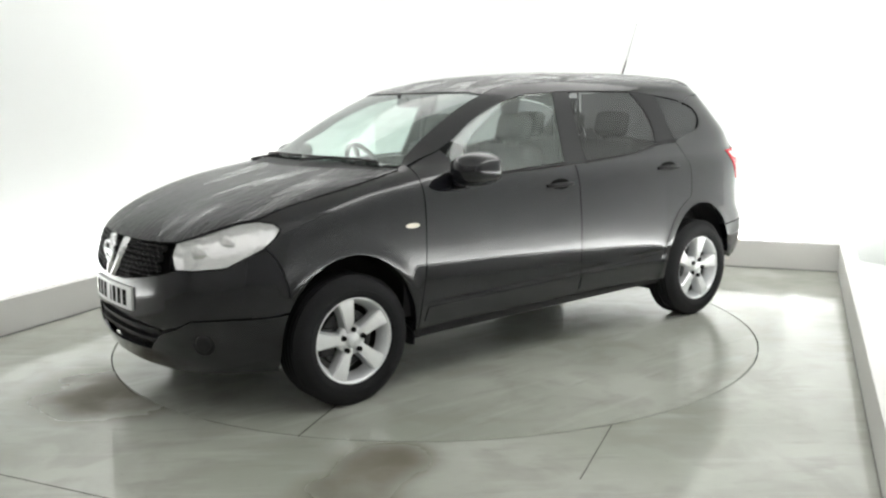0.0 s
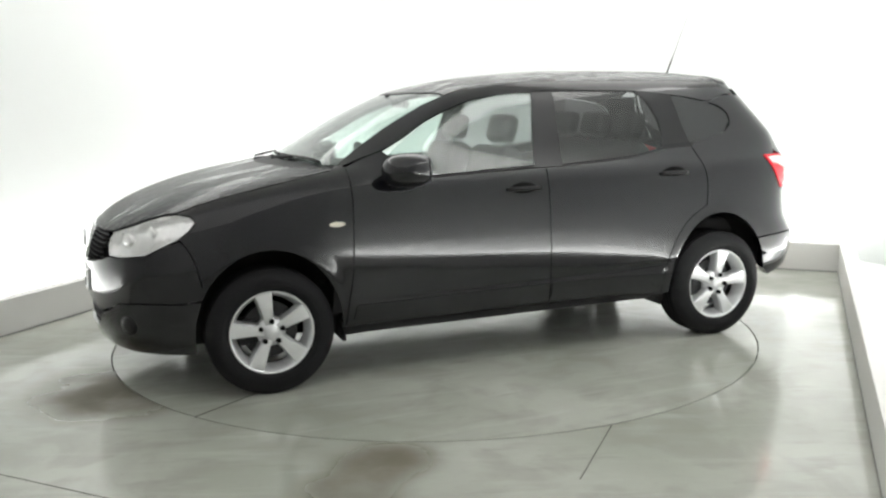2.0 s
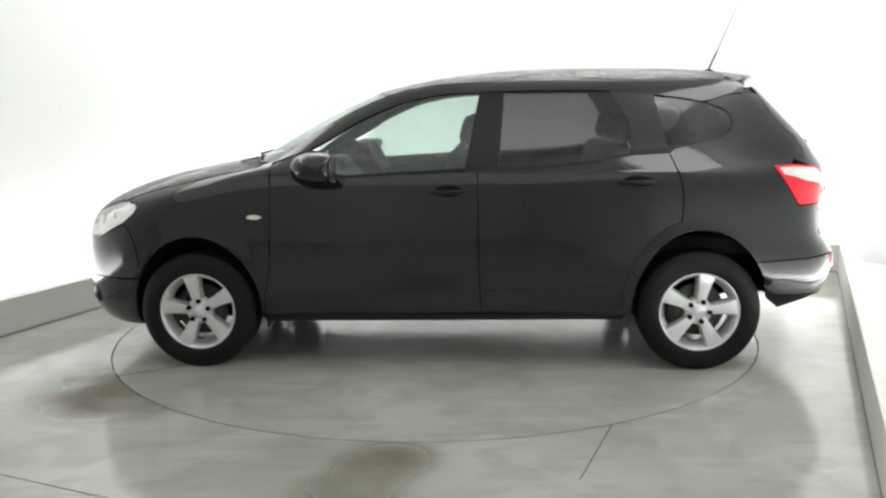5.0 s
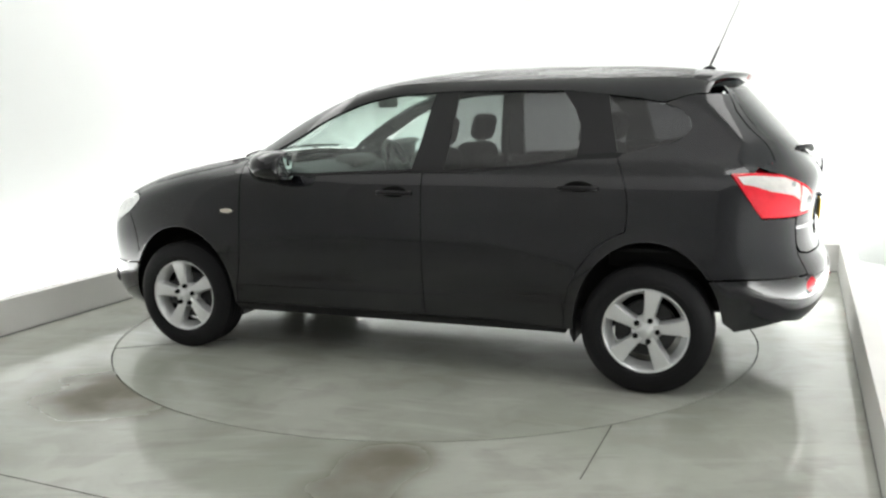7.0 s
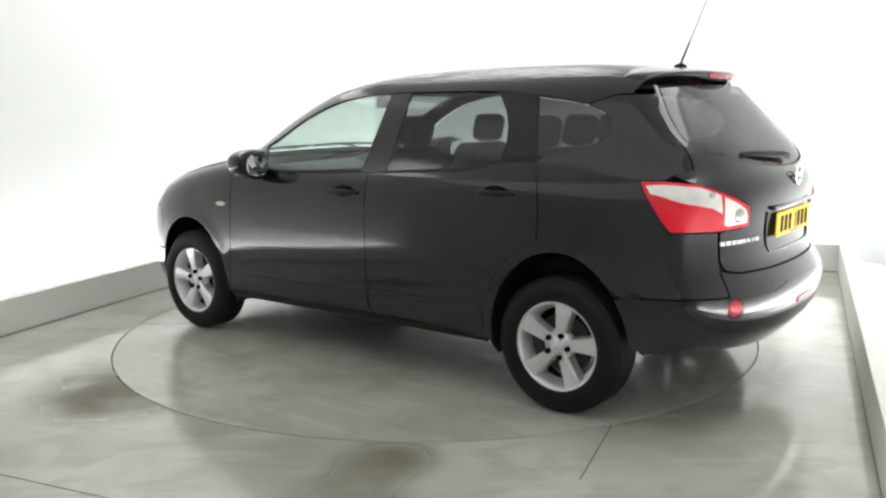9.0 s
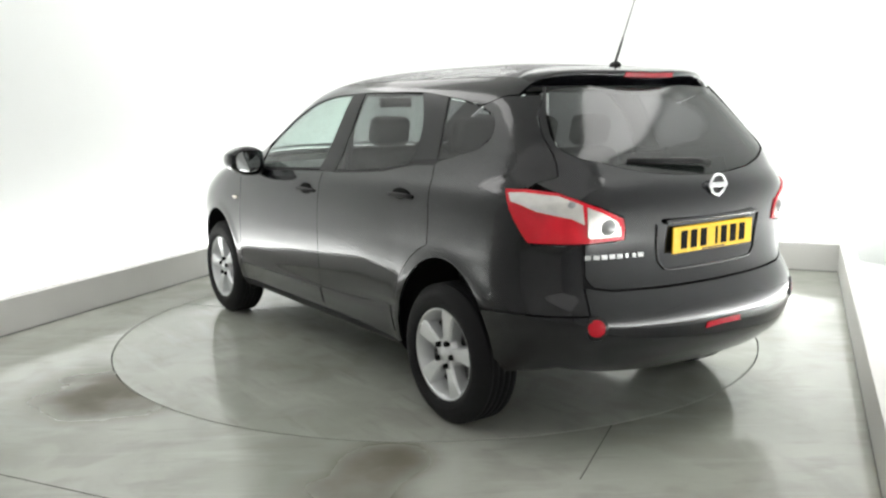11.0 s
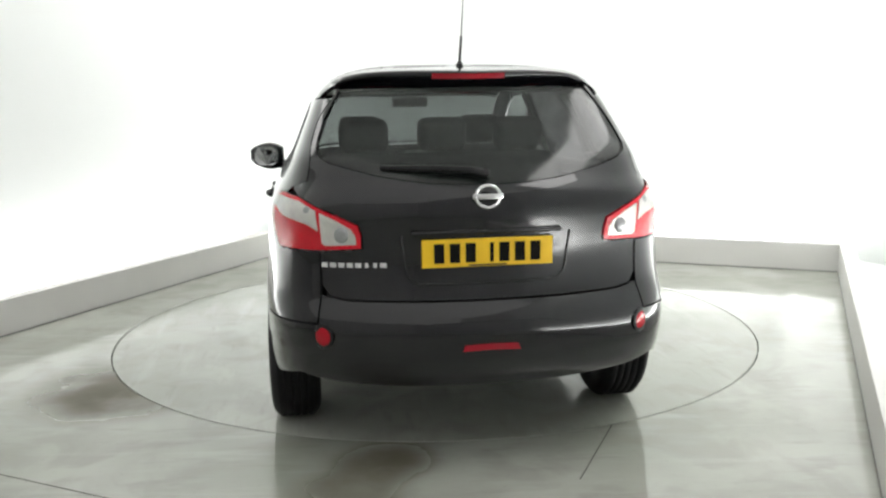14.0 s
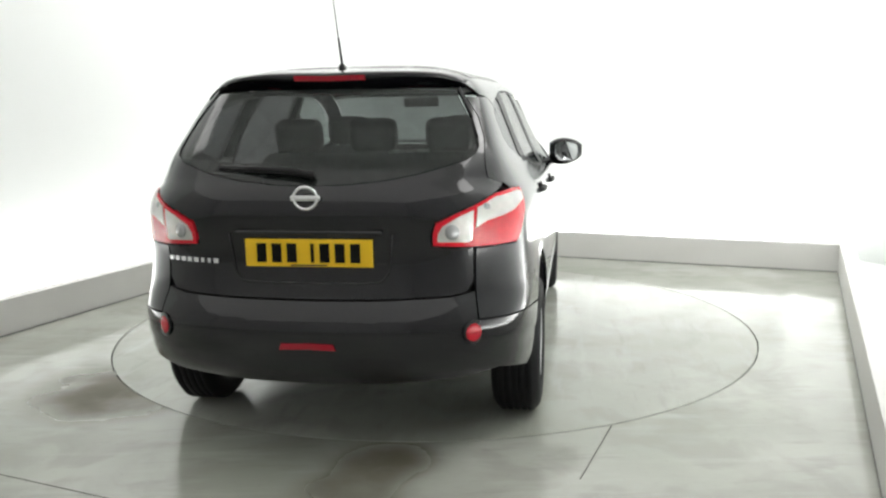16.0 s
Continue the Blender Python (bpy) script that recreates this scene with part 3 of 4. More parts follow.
def build_car():
    car = thing("car", "black seven-seat estate car, wet and shiny, standing on the turntable", "car")

    def pane(name, poly, chart, mat, parent=car, label="", sides=(False,), cell=0.028, off=0.0, depth=0.016):
        made = []
        for mirrored in sides:
            made.append(part(name, panel_bm(poly, chart, cell, off, depth, mirrored), mat, parent if not isinstance(parent, list) else parent[int(mirrored)], label, True))
        return made
    PAIR = (False, True)

    # -- front
    upper = [fy(0, 0.642), fy(0.17, 0.650), fy(0.33, 0.672), fy(0.475, 0.700), fy(0.545, 0.722), fx(2.07, 0.722), fx(1.96, 0.737), fx(1.89, 0.775), fx(1.80, 0.812)] \
        + [fx(*p) for p in spline([(1.775, 0.79), (1.735, 0.70), (1.712, 0.58)])] + [fx(*p) for p in arch(AXLE, 1.0, 38, 27, steps=4)] \
        + [fx(1.80, 0.508), fx(1.97, 0.510), fy(0.625, 0.500), fy(0.55, 0.462), fy(0.47, 0.440), fy(0.25, 0.470), fy(0, 0.490)]
    bumper = pane("front_bumper", both(upper), chart_front, PAINT, label="black painted front bumper")[0]
    lower = [fy(0, 0.325), fy(0.36, 0.332), fy(0.455, 0.418), fy(0.54, 0.445), fy(0.62, 0.492), fx(1.97, 0.502), fx(1.80, 0.500)] + [fx(*p) for p in arch(AXLE, 1.0, 25, -14, steps=6)] \
        + [fx(1.80, 0.225), fy(0.55, 0.228), fy(0.3, 0.240), fy(0, 0.245)]
    lip = pane("lower_bumper", both(lower), chart_front, PAINT, label="black lower front bumper with a curved crease")[0]
    pane("intake_mesh", both([fy(0, 0.495), fy(0.25, 0.475), fy(0.48, 0.45), fy(0.47, 0.23), fy(0, 0.21)]), chart_front, PLASTIC, bumper, "dark lower air intake", off=-0.045, depth=0.005)
    for z in (0.375, 0.425):
        pane("intake_slat", both([fy(0, z + 0.012), fy(0.26, z + 0.010), fy(0.43, z + 0.008), fy(0.43, z - 0.006), fy(0, z - 0.006)]), chart_front, PLASTIC, bumper, off=-0.014, depth=0.03)
    # grille: recessed backing, honeycomb bars, emblem
    pane("grille_back", both([fy(0, 0.84), fy(0.43, 0.835), fy(0.475, 0.70), fy(0.17, 0.645), fy(0, 0.637)]), chart_front, INK, bumper, "black grille opening", off=-0.05, depth=0.004)
    rows = [(z, 0.0 if i % 2 else 0.5) for i, z in enumerate((0.672, 0.696, 0.720, 0.744, 0.768, 0.792, 0.812))]
    cell_mesh = None
    for z, shift in rows:
        reach = 0.20 if z < 0.68 else (0.38 if z < 0.70 else 0.42)
        for k in range(-11, 12):
            y = (k + shift) * 0.040
            if abs(y) > reach or abs(y) < 0.03:
                continue
            c = chart_front(np.array([fy(y, z)[0]]), np.array([z]))[0] - (0.016, 0, 0)
            if cell_mesh is None:
                bm = bmesh.new()
                ring = []
                for rad in (0.0225, 0.0165):
                    for dx in (0.006, -0.014):
                        ring.append([bm.verts.new((dx, rad * 1.05 * math.cos(radians(60 * s + 30)), 0.72 * rad * math.sin(radians(60 * s + 30)))) for s in range(6)])
                for s in range(6):
                    t = (s + 1) % 6
                    for p, q in ((0, 1), (3, 2), (2, 0)):
                        bm.faces.new((ring[p][s], ring[p][t], ring[q][t], ring[q][s]))
                bmesh.ops.recalc_face_normals(bm, faces=bm.faces)
                cell_mesh = mesh_from(bm, "grille_cell", PLASTIC, False)
            ob = new("grille_cell", cell_mesh)
            ob.parent, ob.location = bumper, c
    # V-shaped chrome holder with a ring and bar
    for sgn in (1, -1):
        bm = bmesh.new()
        pts = [(0.128, 0.836), (0.066, 0.836), (0.004, 0.650), (0.052, 0.650)]
        low = [bm.verts.new((float(front_x(z)) - 0.025, sgn * y, z)) for y, z in pts]
        top = [bm.verts.new((float(front_x(z)) + 0.012, sgn * y, z)) for y, z in pts]
        bm.faces.new(top), bm.faces.new(low[::-1])
        for i in range(4):
            bm.faces.new((low[i], low[(i + 1) % 4], top[(i + 1) % 4], top[i]))
        bmesh.ops.recalc_face_normals(bm, faces=bm.faces)
        bmesh.ops.bevel(bm, geom=bm.edges[:], offset=0.004, segments=2, affect="EDGES")
        part("emblem_arm", bm, CHROME, bumper, "bright chrome emblem holder", True)

    def emblem(x, z, sign, parent, size=1.0):
        bm = bmesh.new()
        pts = [(x, 0.047 * size * math.cos(a), z + 0.043 * size * math.sin(a)) for a in np.linspace(0, 2 * math.pi, 41)]
        tube(bm, pts, 0.007 * size, 8)
        part("emblem_ring", bm, CHROME, parent, "round chrome emblem ring", True)
        bm = bmesh.new()
        box(bm, (x - 0.006, -0.060 * size, z - 0.011 * size), (x + 0.006, 0.060 * size, z + 0.011 * size), 0.003)
        part("emblem_bar", bm, CHROME, parent, "chrome emblem bar", True)
    emblem(2.242, 0.765, 1, bumper, 1.15)

    def number_plate(x, z, tilt, mat, parent, label, sign):
        turn = Matrix.Translation((x, 0, z)) @ Matrix.Rotation(radians(tilt), 4, "Y")
        bm = bmesh.new()
        box(bm, (-0.004, -0.26, -0.0555), (0.004, 0.26, 0.0555), 0.002, 1, turn)
        plate = part("number_plate", bm, mat, parent, label)
        for i, y in enumerate((-0.190, -0.128, -0.066, -0.016, 0.068, 0.130, 0.192)):
            w = 0.020 if i != 3 else 0.007
            bm = bmesh.new()
            box(bm, (0.0035 if sign > 0 else -0.0055, y - w, -0.038), (0.0055 if sign > 0 else -0.0035, y + w, 0.038), m=turn)
            part("lettering_bar", bm, INK, plate)
        bm = bmesh.new()
        box(bm, (0.0035 if sign > 0 else -0.0050, -0.075, -0.052), (0.0050 if sign > 0 else -0.0035, 0.075, -0.046), m=turn)
        part("maker_strip", bm, DARK_METAL, plate)
    plate = pane("number_plate", both([fy(0, 0.615), fy(0.26, 0.615), fy(0.26, 0.505), fy(0, 0.505)]), chart_front, PLATE_WHITE, bumper, "white front number plate with black bars", off=0.012, depth=0.014)[0]
    for i, y in enumerate((0.190, 0.128, 0.066, 0.016, -0.068, -0.130, -0.192)):
        w = 0.020 if i != 3 else 0.007
        pane("lettering_bar", [fy(y - w, 0.598), fy(y + w, 0.598), fy(y + w, 0.522), fy(y - w, 0.522)], chart_front, INK, plate, off=0.0135, depth=0.001)

    for sgn in (1, -1):
        p = chart_front(np.array([fy(0.66, 0.392)[0]]), np.array([0.392]))[0]
        for nm, r, mat, dx in (("fog_recess", 0.056, PLASTIC, -0.004), ("fog_lens", 0.040, TRIM, 0.003)):
            bm = bmesh.new()
            bmesh.ops.create_uvsphere(bm, u_segments=20, v_segments=10, radius=r, matrix=Matrix.Translation((p[0] + dx, sgn * (p[1] + dx), 0.392)) @ Matrix.Rotation(sgn * radians(42), 4, "Z") @ Matrix.Diagonal((0.25, 1, 1, 1)))
            part(nm, bm, mat, lip, "round front fog lamp in the bumper" if nm == "fog_lens" else "", True)
    # bonnet: from above, with a crisp edge towards the wings
    edge = [(x, float(side_y(x, z))) for x, z in spline(BONNET_EDGE)]
    nose = [(1.0 + 1e-9 + (chart_front(np.array([fy(y, z)[0]]), np.array([z]))[0][0] - 1.0), y) for y, z in ((0.0, 0.838), (0.08, 0.838), (0.16, 0.838), (0.24, 0.838), (0.32, 0.839), (0.40, 0.841), (0.46, 0.845), (0.50, 0.850))]
    nose += [(x, float(side_y(x, z))) for x, z in ((2.01, 0.881), (1.94, 0.909), (1.86, 0.934))]
    back = [(1.10, 0.700), (1.19, 0.55), (1.25, 0.35), (1.28, 0.0)]
    half = nose + edge + back
    outline = half + [(x, -y) for x, y in reversed(half[1:-1])]
    pane("bonnet", outline, chart_top, WET_PAINT, label="wet black bonnet with streaks of water")[0]
    # cowl and wipers
    half = [(1.272, 0.0), (1.242, 0.35), (1.182, 0.55), (1.092, 0.700), (1.01, 0.745), (0.985, 0.735), (1.06, 0.64), (1.115, 0.45), (1.155, 0.2), (1.162, 0.0)]
    pane("cowl", half + [(x, -y) for x, y in reversed(half[1:-1])], chart_top, PLASTIC, label="black plastic cowl under the windscreen", off=-0.012)

    def on_top(x, y, lift):
        p = chart_top(np.array([x]), np.array([y]))[0]
        return (p[0], p[1], p[2] + lift)
    for y0, y1 in ((0.62, 0.02), (-0.02, -0.58)):
        bm = bmesh.new()
        tube(bm, [on_top(1.135 - 0.10 * (y / 0.65) ** 2, y, 0.004) for y in np.linspace(y0, y1, 9)], 0.007, 6)
        wiper = part("wiper", bm, PLASTIC, car, "black windscreen wiper", True)
        bm = bmesh.new()
        ym = (y0 + y1) / 2
        tube(bm, [on_top(1.20, y1 + 0.05, 0.01), on_top(1.18, y1 + 0.10, 0.012), on_top(1.13, ym, 0.010)], 0.007, 6)
        part("wiper_arm", bm, PLASTIC, wiper, "", True)

    # windscreen and roof
    rail = spline(ROOF_EDGE)
    side = [(x, float(side_y(x, z)) - 0.004) for x, z in rail]
    screen_side = [p for p in side if p[0] > 0.30]
    top_x = screen_side[-1][0]
    half = [(1.150, 0.0), (1.145, 0.2), (1.105, 0.45), (1.05, 0.64)] + screen_side + [(top_x + 0.07, 0.42), (top_x + 0.105, 0.2), (top_x + 0.115, 0.0)]
    screen = pane("windscreen", half + [(x, -y) for x, y in reversed(half[1:-1])], chart_top, SCREEN_GLASS, label="clear windscreen with a faint green tint", off=-0.006, depth=0.006)[0]
    screen.visible_shadow = False
    roof_side = [p for p in side if p[0] <= 0.32]
    half = [(top_x + 0.107, 0.0), (top_x + 0.098, 0.2), (top_x + 0.062, 0.42)] + roof_side + [(-1.66, 0.0)]
    roof = pane("roof", half + [(x, -y) for x, y in reversed(half[1:-1])], chart_top, ROOF_PAINT, label="wet black roof with streaks of water")[0]
    bm = bmesh.new()
    tube(bm, [(-1.580, 0, 1.620), (-1.592, 0, 1.650), (-1.632, 0, 1.745)], 0.007, 8, 0.7)
    tube(bm, [(-1.628, 0, 1.735), (-1.685, 0, 1.875), (-1.752, 0, 2.035)], 0.0026, 6, 0.5)
    bmesh.ops.create_uvsphere(bm, u_segments=16, v_segments=8, radius=1.0, matrix=Matrix.Translation((-1.585, 0, 1.620)) @ Matrix.Diagonal((0.036, 0.015, 0.020, 1)))
    part("aerial", bm, PLASTIC, roof, "thin black roof aerial", True)
    bm = bmesh.new()
    rows = []
    for y in np.linspace(-0.565, 0.565, 25):
        q = abs(y) / 0.575
        tip = -1.812 + 0.180 * q**2.2
        zr = float(chart_top(np.array([-1.547]), np.array([y]))[0][2])
        zt = zr - 0.030 + 0.012 * q
        prof = [(-1.545, zr - 0.02), (-1.547, zr + 0.001), (-1.547 + 0.35 * (tip + 1.547), zr * 0.6 + zt * 0.4 + 0.006), (-1.547 + 0.75 * (tip + 1.547), zr * 0.22 + zt * 0.78 + 0.006), (tip + 0.012, zt + 0.002), (tip, zt - 0.006),
                (tip + 0.012, zt - 0.036 * (1 - 0.5 * q)), (tip + 0.035, zt - 0.046 * (1 - 0.5 * q)), (max(tip + 0.05, -1.74), min(1.523, zt - 0.02))]
        rows.append([bm.verts.new((x, y, z)) for x, z in prof])
    for p, q in zip(rows, rows[1:]):
        for j in range(8):
            bm.faces.new((p[j], q[j], q[j + 1], p[j + 1]))
    bm.faces.new(rows[0]), bm.faces.new(rows[-1][::-1])
    bmesh.ops.recalc_face_normals(bm, faces=bm.faces)
    spoiler = part("spoiler", bm, PAINT, car, "black roof spoiler over the tailgate", True)
    bm = bmesh.new()
    rows = []
    for y in np.linspace(-0.155, 0.155, 11):
        q = abs(y) / 0.575
        tip, zt = -1.812 + 0.180 * q**2.2, float(chart_top(np.array([-1.547]), np.array([y]))[0][2]) - 0.030 + 0.012 * q
        rows.append([bm.verts.new((x, y, z)) for x, z in ((tip + 0.01, zt - 0.008), (tip - 0.002, zt - 0.009), (tip + 0.007, zt - 0.031), (tip + 0.02, zt - 0.031))])
    for p, q in zip(rows, rows[1:]):
        for j in range(3):
            bm.faces.new((p[j], q[j], q[j + 1], p[j + 1]))
    bm.faces.new(rows[0]), bm.faces.new(rows[-1][::-1])
    bmesh.ops.recalc_face_normals(bm, faces=bm.faces)
    part("brake_light", bm, BRAKE_LENS, spoiler, "long red high brake light")

    # -- sides
    door_front = [(0.945, 1.135), (0.938, 1.00), (0.940, 0.86), (0.952, 0.60), (0.985, 0.40), (0.995, 0.315)]
    wing = spline([(1.80, 0.822), (1.745, 0.862), (1.712, 0.900), (1.735, 0.930), (1.79, 0.938)]) + [(x, z - 0.005) for x, z in spline(BONNET_EDGE)] + [(1.00, 1.138), (0.955, 1.150)] \
        + [(x + 0.006, z) for x, z in spline(door_front)] + arch(AXLE, 1.0, 183, 39) + spline([(1.705, 0.58), (1.728, 0.70), (1.768, 0.79)])
    wings = pane("front_wing", wing, chart_side, PAINT, label="black front wing with a flared wheel arch", sides=PAIR, cell=0.016)
    pane("side_repeater", [(1.075 + 0.042 * math.cos(a) - 0.045, 0.858 + 0.013 * math.sin(a)) for a in np.linspace(0, 2 * math.pi, 20, False)], chart_side, AMBER, wings, "small pale oval indicator", PAIR, off=0.007, depth=0.008, cell=0.02)
    front_door = spline(door_front) + [(0.60, 0.318), (-0.200, 0.322)] + spline([(-0.198, 0.5), (-0.193, 0.80), (-0.188, 1.094)]) + [(0.30, 1.076), (0.513, 1.065), (0.63, 1.072), (0.685, 1.122), (0.71, 1.186), (0.735, 1.214), (0.83, 1.182)]
    doors_f = pane("front_door", front_door, chart_side, PAINT, label="black front door with a moulded lower edge", sides=PAIR, cell=0.0125)
    rear_edge = spline([(-1.212, 1.176), (-1.262, 1.05), (-1.278, 0.93), (-1.270, 0.82)]) + arch(-AXLE, 1.145, 68, -3, True)
    rear_door = [(-0.206, 0.322), (-0.203, 0.5), (-0.198, 0.80), (-0.194, 1.092), (-0.30, 1.095), (-0.56, 1.108), (-0.80, 1.128), (-1.03, 1.168)] + rear_edge + [(-0.6, 0.322)]
    doors_r = pane("rear_door", rear_door, chart_side, PAINT, label="black rear door cut round the wheel arch", sides=PAIR, cell=0.0125)
    pane("lower_moulding", [(0.955, 0.352), (0.935, 0.425), (0.3, 0.432), (-0.188, 0.440), (-0.190, 0.352)], chart_side, PAINT, doors_f, "black moulding along the door", PAIR, off=0.004, depth=0.006)
    pane("lower_moulding", [(-0.212, 0.352), (-0.214, 0.446), (-0.6, 0.462), (-0.955, 0.480), (-0.975, 0.352)], chart_side, PAINT, doors_r, "black moulding along the door", PAIR, off=0.004, depth=0.006)
    pane("sill", [(1.02, 0.308), (0.99, 0.258), (0.4, 0.262), (-0.6, 0.270), (-0.97, 0.272), (-1.0, 0.312)], chart_side, PLASTIC, label="black sill under the doors", sides=PAIR, off=-0.006, depth=0.08)
    # pillars and the window band
    inner = [(-1.625, 1.490), (-1.55, 1.486), (-1.42, 1.450), (-1.30, 1.469), (-1.045, 1.501), (-0.90, 1.514), (-0.60, 1.519), (-0.30, 1.519), (-0.18, 1.514), (-0.02, 1.506), (0.105, 1.489), (0.258, 1.453), (0.458, 1.371), (0.612, 1.281), (0.742, 1.216), (0.842, 1.184)]
    cant = rail + spline(inner) + [(0.95, 1.146)]
    pane("roof_pillar", cant, chart_side, PAINT, label="black windscreen pillar and roof rail", sides=PAIR)
    pane("door_pillar", [(-0.122, 1.099), (-0.304, 1.099), (-0.338, 1.518), (-0.200, 1.513)], chart_side, TRIM, doors_f, "gloss black pillar between the doors", PAIR, off=-0.003)
    pane("door_pillar", [(-1.005, 1.170), (-1.214, 1.192), (-1.180, 1.34), (-1.148, 1.480), (-1.14, 1.499), (-0.91, 1.512), (-0.918, 1.501), (-0.983, 1.417), (-1.015, 1.34), (-1.023, 1.27)], chart_side, TRIM, doors_r, "gloss black rear door frame", PAIR, off=-0.002)
    for name, poly, mat, owner, label in (("front_side_window", WIN_F, DOOR_GLASS, doors_f, "clear green-tinted side window"), ("rear_side_window", WIN_R, DARK_GLASS, doors_r, "smoked rear side window"), ("quarter_window", WIN_Q, QUARTER_GLASS, car, "smoked quarter window behind the rear door")):
        mu, mv = sum(p[0] for p in poly) / len(poly), sum(p[1] for p in poly) / len(poly)
        poly = [(mu + (u - mu) * 1.03, mv + (v - mv) * 1.05) for u, v in poly]
        for ob in pane(name, poly, chart_side, mat, owner, label, PAIR, off=-0.006, depth=0.005):
            ob.visible_shadow = False
    for poly, owner in (([(0.62, 1.074), (0.513, 1.066), (0.30, 1.078), (-0.122, 1.099), (-0.124, 1.111), (0.30, 1.091), (0.513, 1.080), (0.61, 1.087)], doors_f), ([(-0.30, 1.096), (-0.56, 1.109), (-0.80, 1.129), (-1.03, 1.170), (-1.02, 1.183), (-0.80, 1.142), (-0.56, 1.122), (-0.302, 1.109)], doors_r)):
        pane("window_seal", poly, chart_side, PLASTIC, owner, "black rubber window seal", PAIR, off=0.003, depth=0.012, cell=0.06)
    pane("window_seal", [(-1.012, 1.166), (-1.222, 1.176), (-1.252, 1.203), (-1.20, 1.205), (-1.012, 1.192)], chart_side, PLASTIC, doors_r, "black rubber window seal", PAIR, off=-0.001, depth=0.02, cell=0.06)
    # rear quarter, running round to the tailgate
    quarter = [rx(*p) for p in spline([(-1.218, 1.178), (-1.268, 1.05), (-1.284, 0.93), (-1.276, 0.82)])] + [rx(*p) for p in arch(-AXLE, 1.135, 68, -3, True)] + [rx(*p) for p in arch(-AXLE, 1.0, -3, 142, True, 20)] \
        + [rx(-1.70, 0.604), rx(-1.85, 0.612), rx(-1.98, 0.616), ry(0.668, 0.62), ry(0.652, 0.72), ry(0.652, 0.888), rx(-1.905, 0.890)] \
        + [rx(*p) for p in spline([(-1.893, 0.900), (-1.825, 1.00), (-1.748, 1.108)])] + [rx(-1.86, 1.118), rx(-1.875, 1.135)] + [ry(0.688, 1.16), ry(0.677, 1.21), ry(0.672, 1.25), ry(0.662, 1.32), ry(0.632, 1.40), ry(0.596, 1.453), ry(0.573, 1.484)] \
        + [rx(-1.55, 1.482)] + [rx(x, z) for x, z in reversed(spline([(-1.24, 1.196), (-1.38, 1.228), (-1.506, 1.264), (-1.560, 1.32), (-1.553, 1.368), (-1.516, 1.407), (-1.425, 1.442)]))]
    quarters = pane("rear_quarter", quarter, chart_rear, PAINT, label="black rear quarter with a flared wheel arch", sides=PAIR, cell=0.016)

    def handle(owner, x0, x1, z, sgn):
        y = float(side_y((x0 + x1) / 2, z))
        bm = bmesh.new()
        n = 10
        pts = []
        for i in range(n + 1):
            t = i / n
            x = x0 + (x1 - x0) * t
            pts.append((x, sgn * (float(side_y(x, z)) + 0.020 * math.sin(math.pi * min(1, max(0, t))) ** 0.5), z + 0.004 * math.sin(math.pi * t)))
        tube(bm, pts, 0.012, 8)
        part("handle", bm, PLASTIC, owner, "black door handle", True)
        # a raised matt black oval stands in for the shaded hollow
        bm = bmesh.new()
        bmesh.ops.create_uvsphere(bm, u_segments=18, v_segments=10, radius=1.0, matrix=Matrix.Translation(((x0 + x1) / 2, sgn * (y - 0.002), z - 0.006)) @ Matrix.Diagonal((0.085, 0.006, 0.044, 1)))
        part("handle_cup_shade", bm, INK, owner, "matt black oval for the shade behind the handle", True)
    for i, sgn in enumerate((1, -1)):
        handle(doors_f[i], 0.065, -0.135, 0.985, sgn)
        handle(doors_r[i], -0.940, -1.135, 1.028, sgn)

    # door mirrors
    for i, sgn in enumerate((1, -1)):
        bm = bmesh.new()
        rings = []
        for t in np.linspace(0, 1, 9):
            y = 0.850 + 0.222 * t
            grow = math.sin(math.pi * min(1, 0.12 + 0.82 * t)) ** 0.45
            row = []
            for k in range(20):
                a = 2 * math.pi * k / 20
                c, s = math.cos(a), math.sin(a)
                fx_, blunt = (0.155, 0.8) if c > 0 else (0.085, 0.35)
                row.append(bm.verts.new((0.655 + 0.02 * t * -1 + grow * fx_ * math.copysign(abs(c) ** blunt, c), sgn * y, 1.115 + 0.012 * t + grow * (0.100 - 0.018 * t) * math.copysign(abs(s) ** 0.75, s))))
            rings.append(row)
        for p, q in zip(rings, rings[1:]):
            for k in range(20):
                bm.faces.new((p[k], p[(k + 1) % 20], q[(k + 1) % 20], q[k]))
        bm.faces.new(rings[0][::-1]), bm.faces.new(rings[-1])
        bmesh.ops.recalc_face_normals(bm, faces=bm.faces)
        mirror = part("door_mirror", bm, PAINT, doors_f[i], "black door mirror housing", True)
        bm = bmesh.new()
        pts = []
        for a in np.linspace(0, 2 * math.pi, 28, False):
            dy = 0.078 * math.copysign(abs(math.cos(a)) ** 0.7, math.cos(a))
            pts.append((0.556 + 2.8 * dy * dy, sgn * (0.965 + dy), 1.122 + 0.064 * math.copysign(abs(math.sin(a)) ** 0.7, math.sin(a))))
        for name_, deep, grow_, mat_, label_ in (("mirror_bezel", 0.055, 1.05, PLASTIC, "black edge of the mirror"), ("mirror_glass", 0.004, 1.0, MIRROR, "silvered mirror glass")):
            bm = bmesh.new()
            out = 0.0 if grow_ > 1 else -0.002
            mid = Vector((0, sgn * 0.965, 1.122))
            fr = [bm.verts.new((p[0] + out, mid.y + (p[1] - mid.y) * grow_, mid.z + (p[2] - mid.z) * grow_)) for p in pts]
            bk = [bm.verts.new((v.co.x + deep, v.co.y, v.co.z)) for v in fr]
            bm.faces.new(fr), bm.faces.new(bk[::-1])
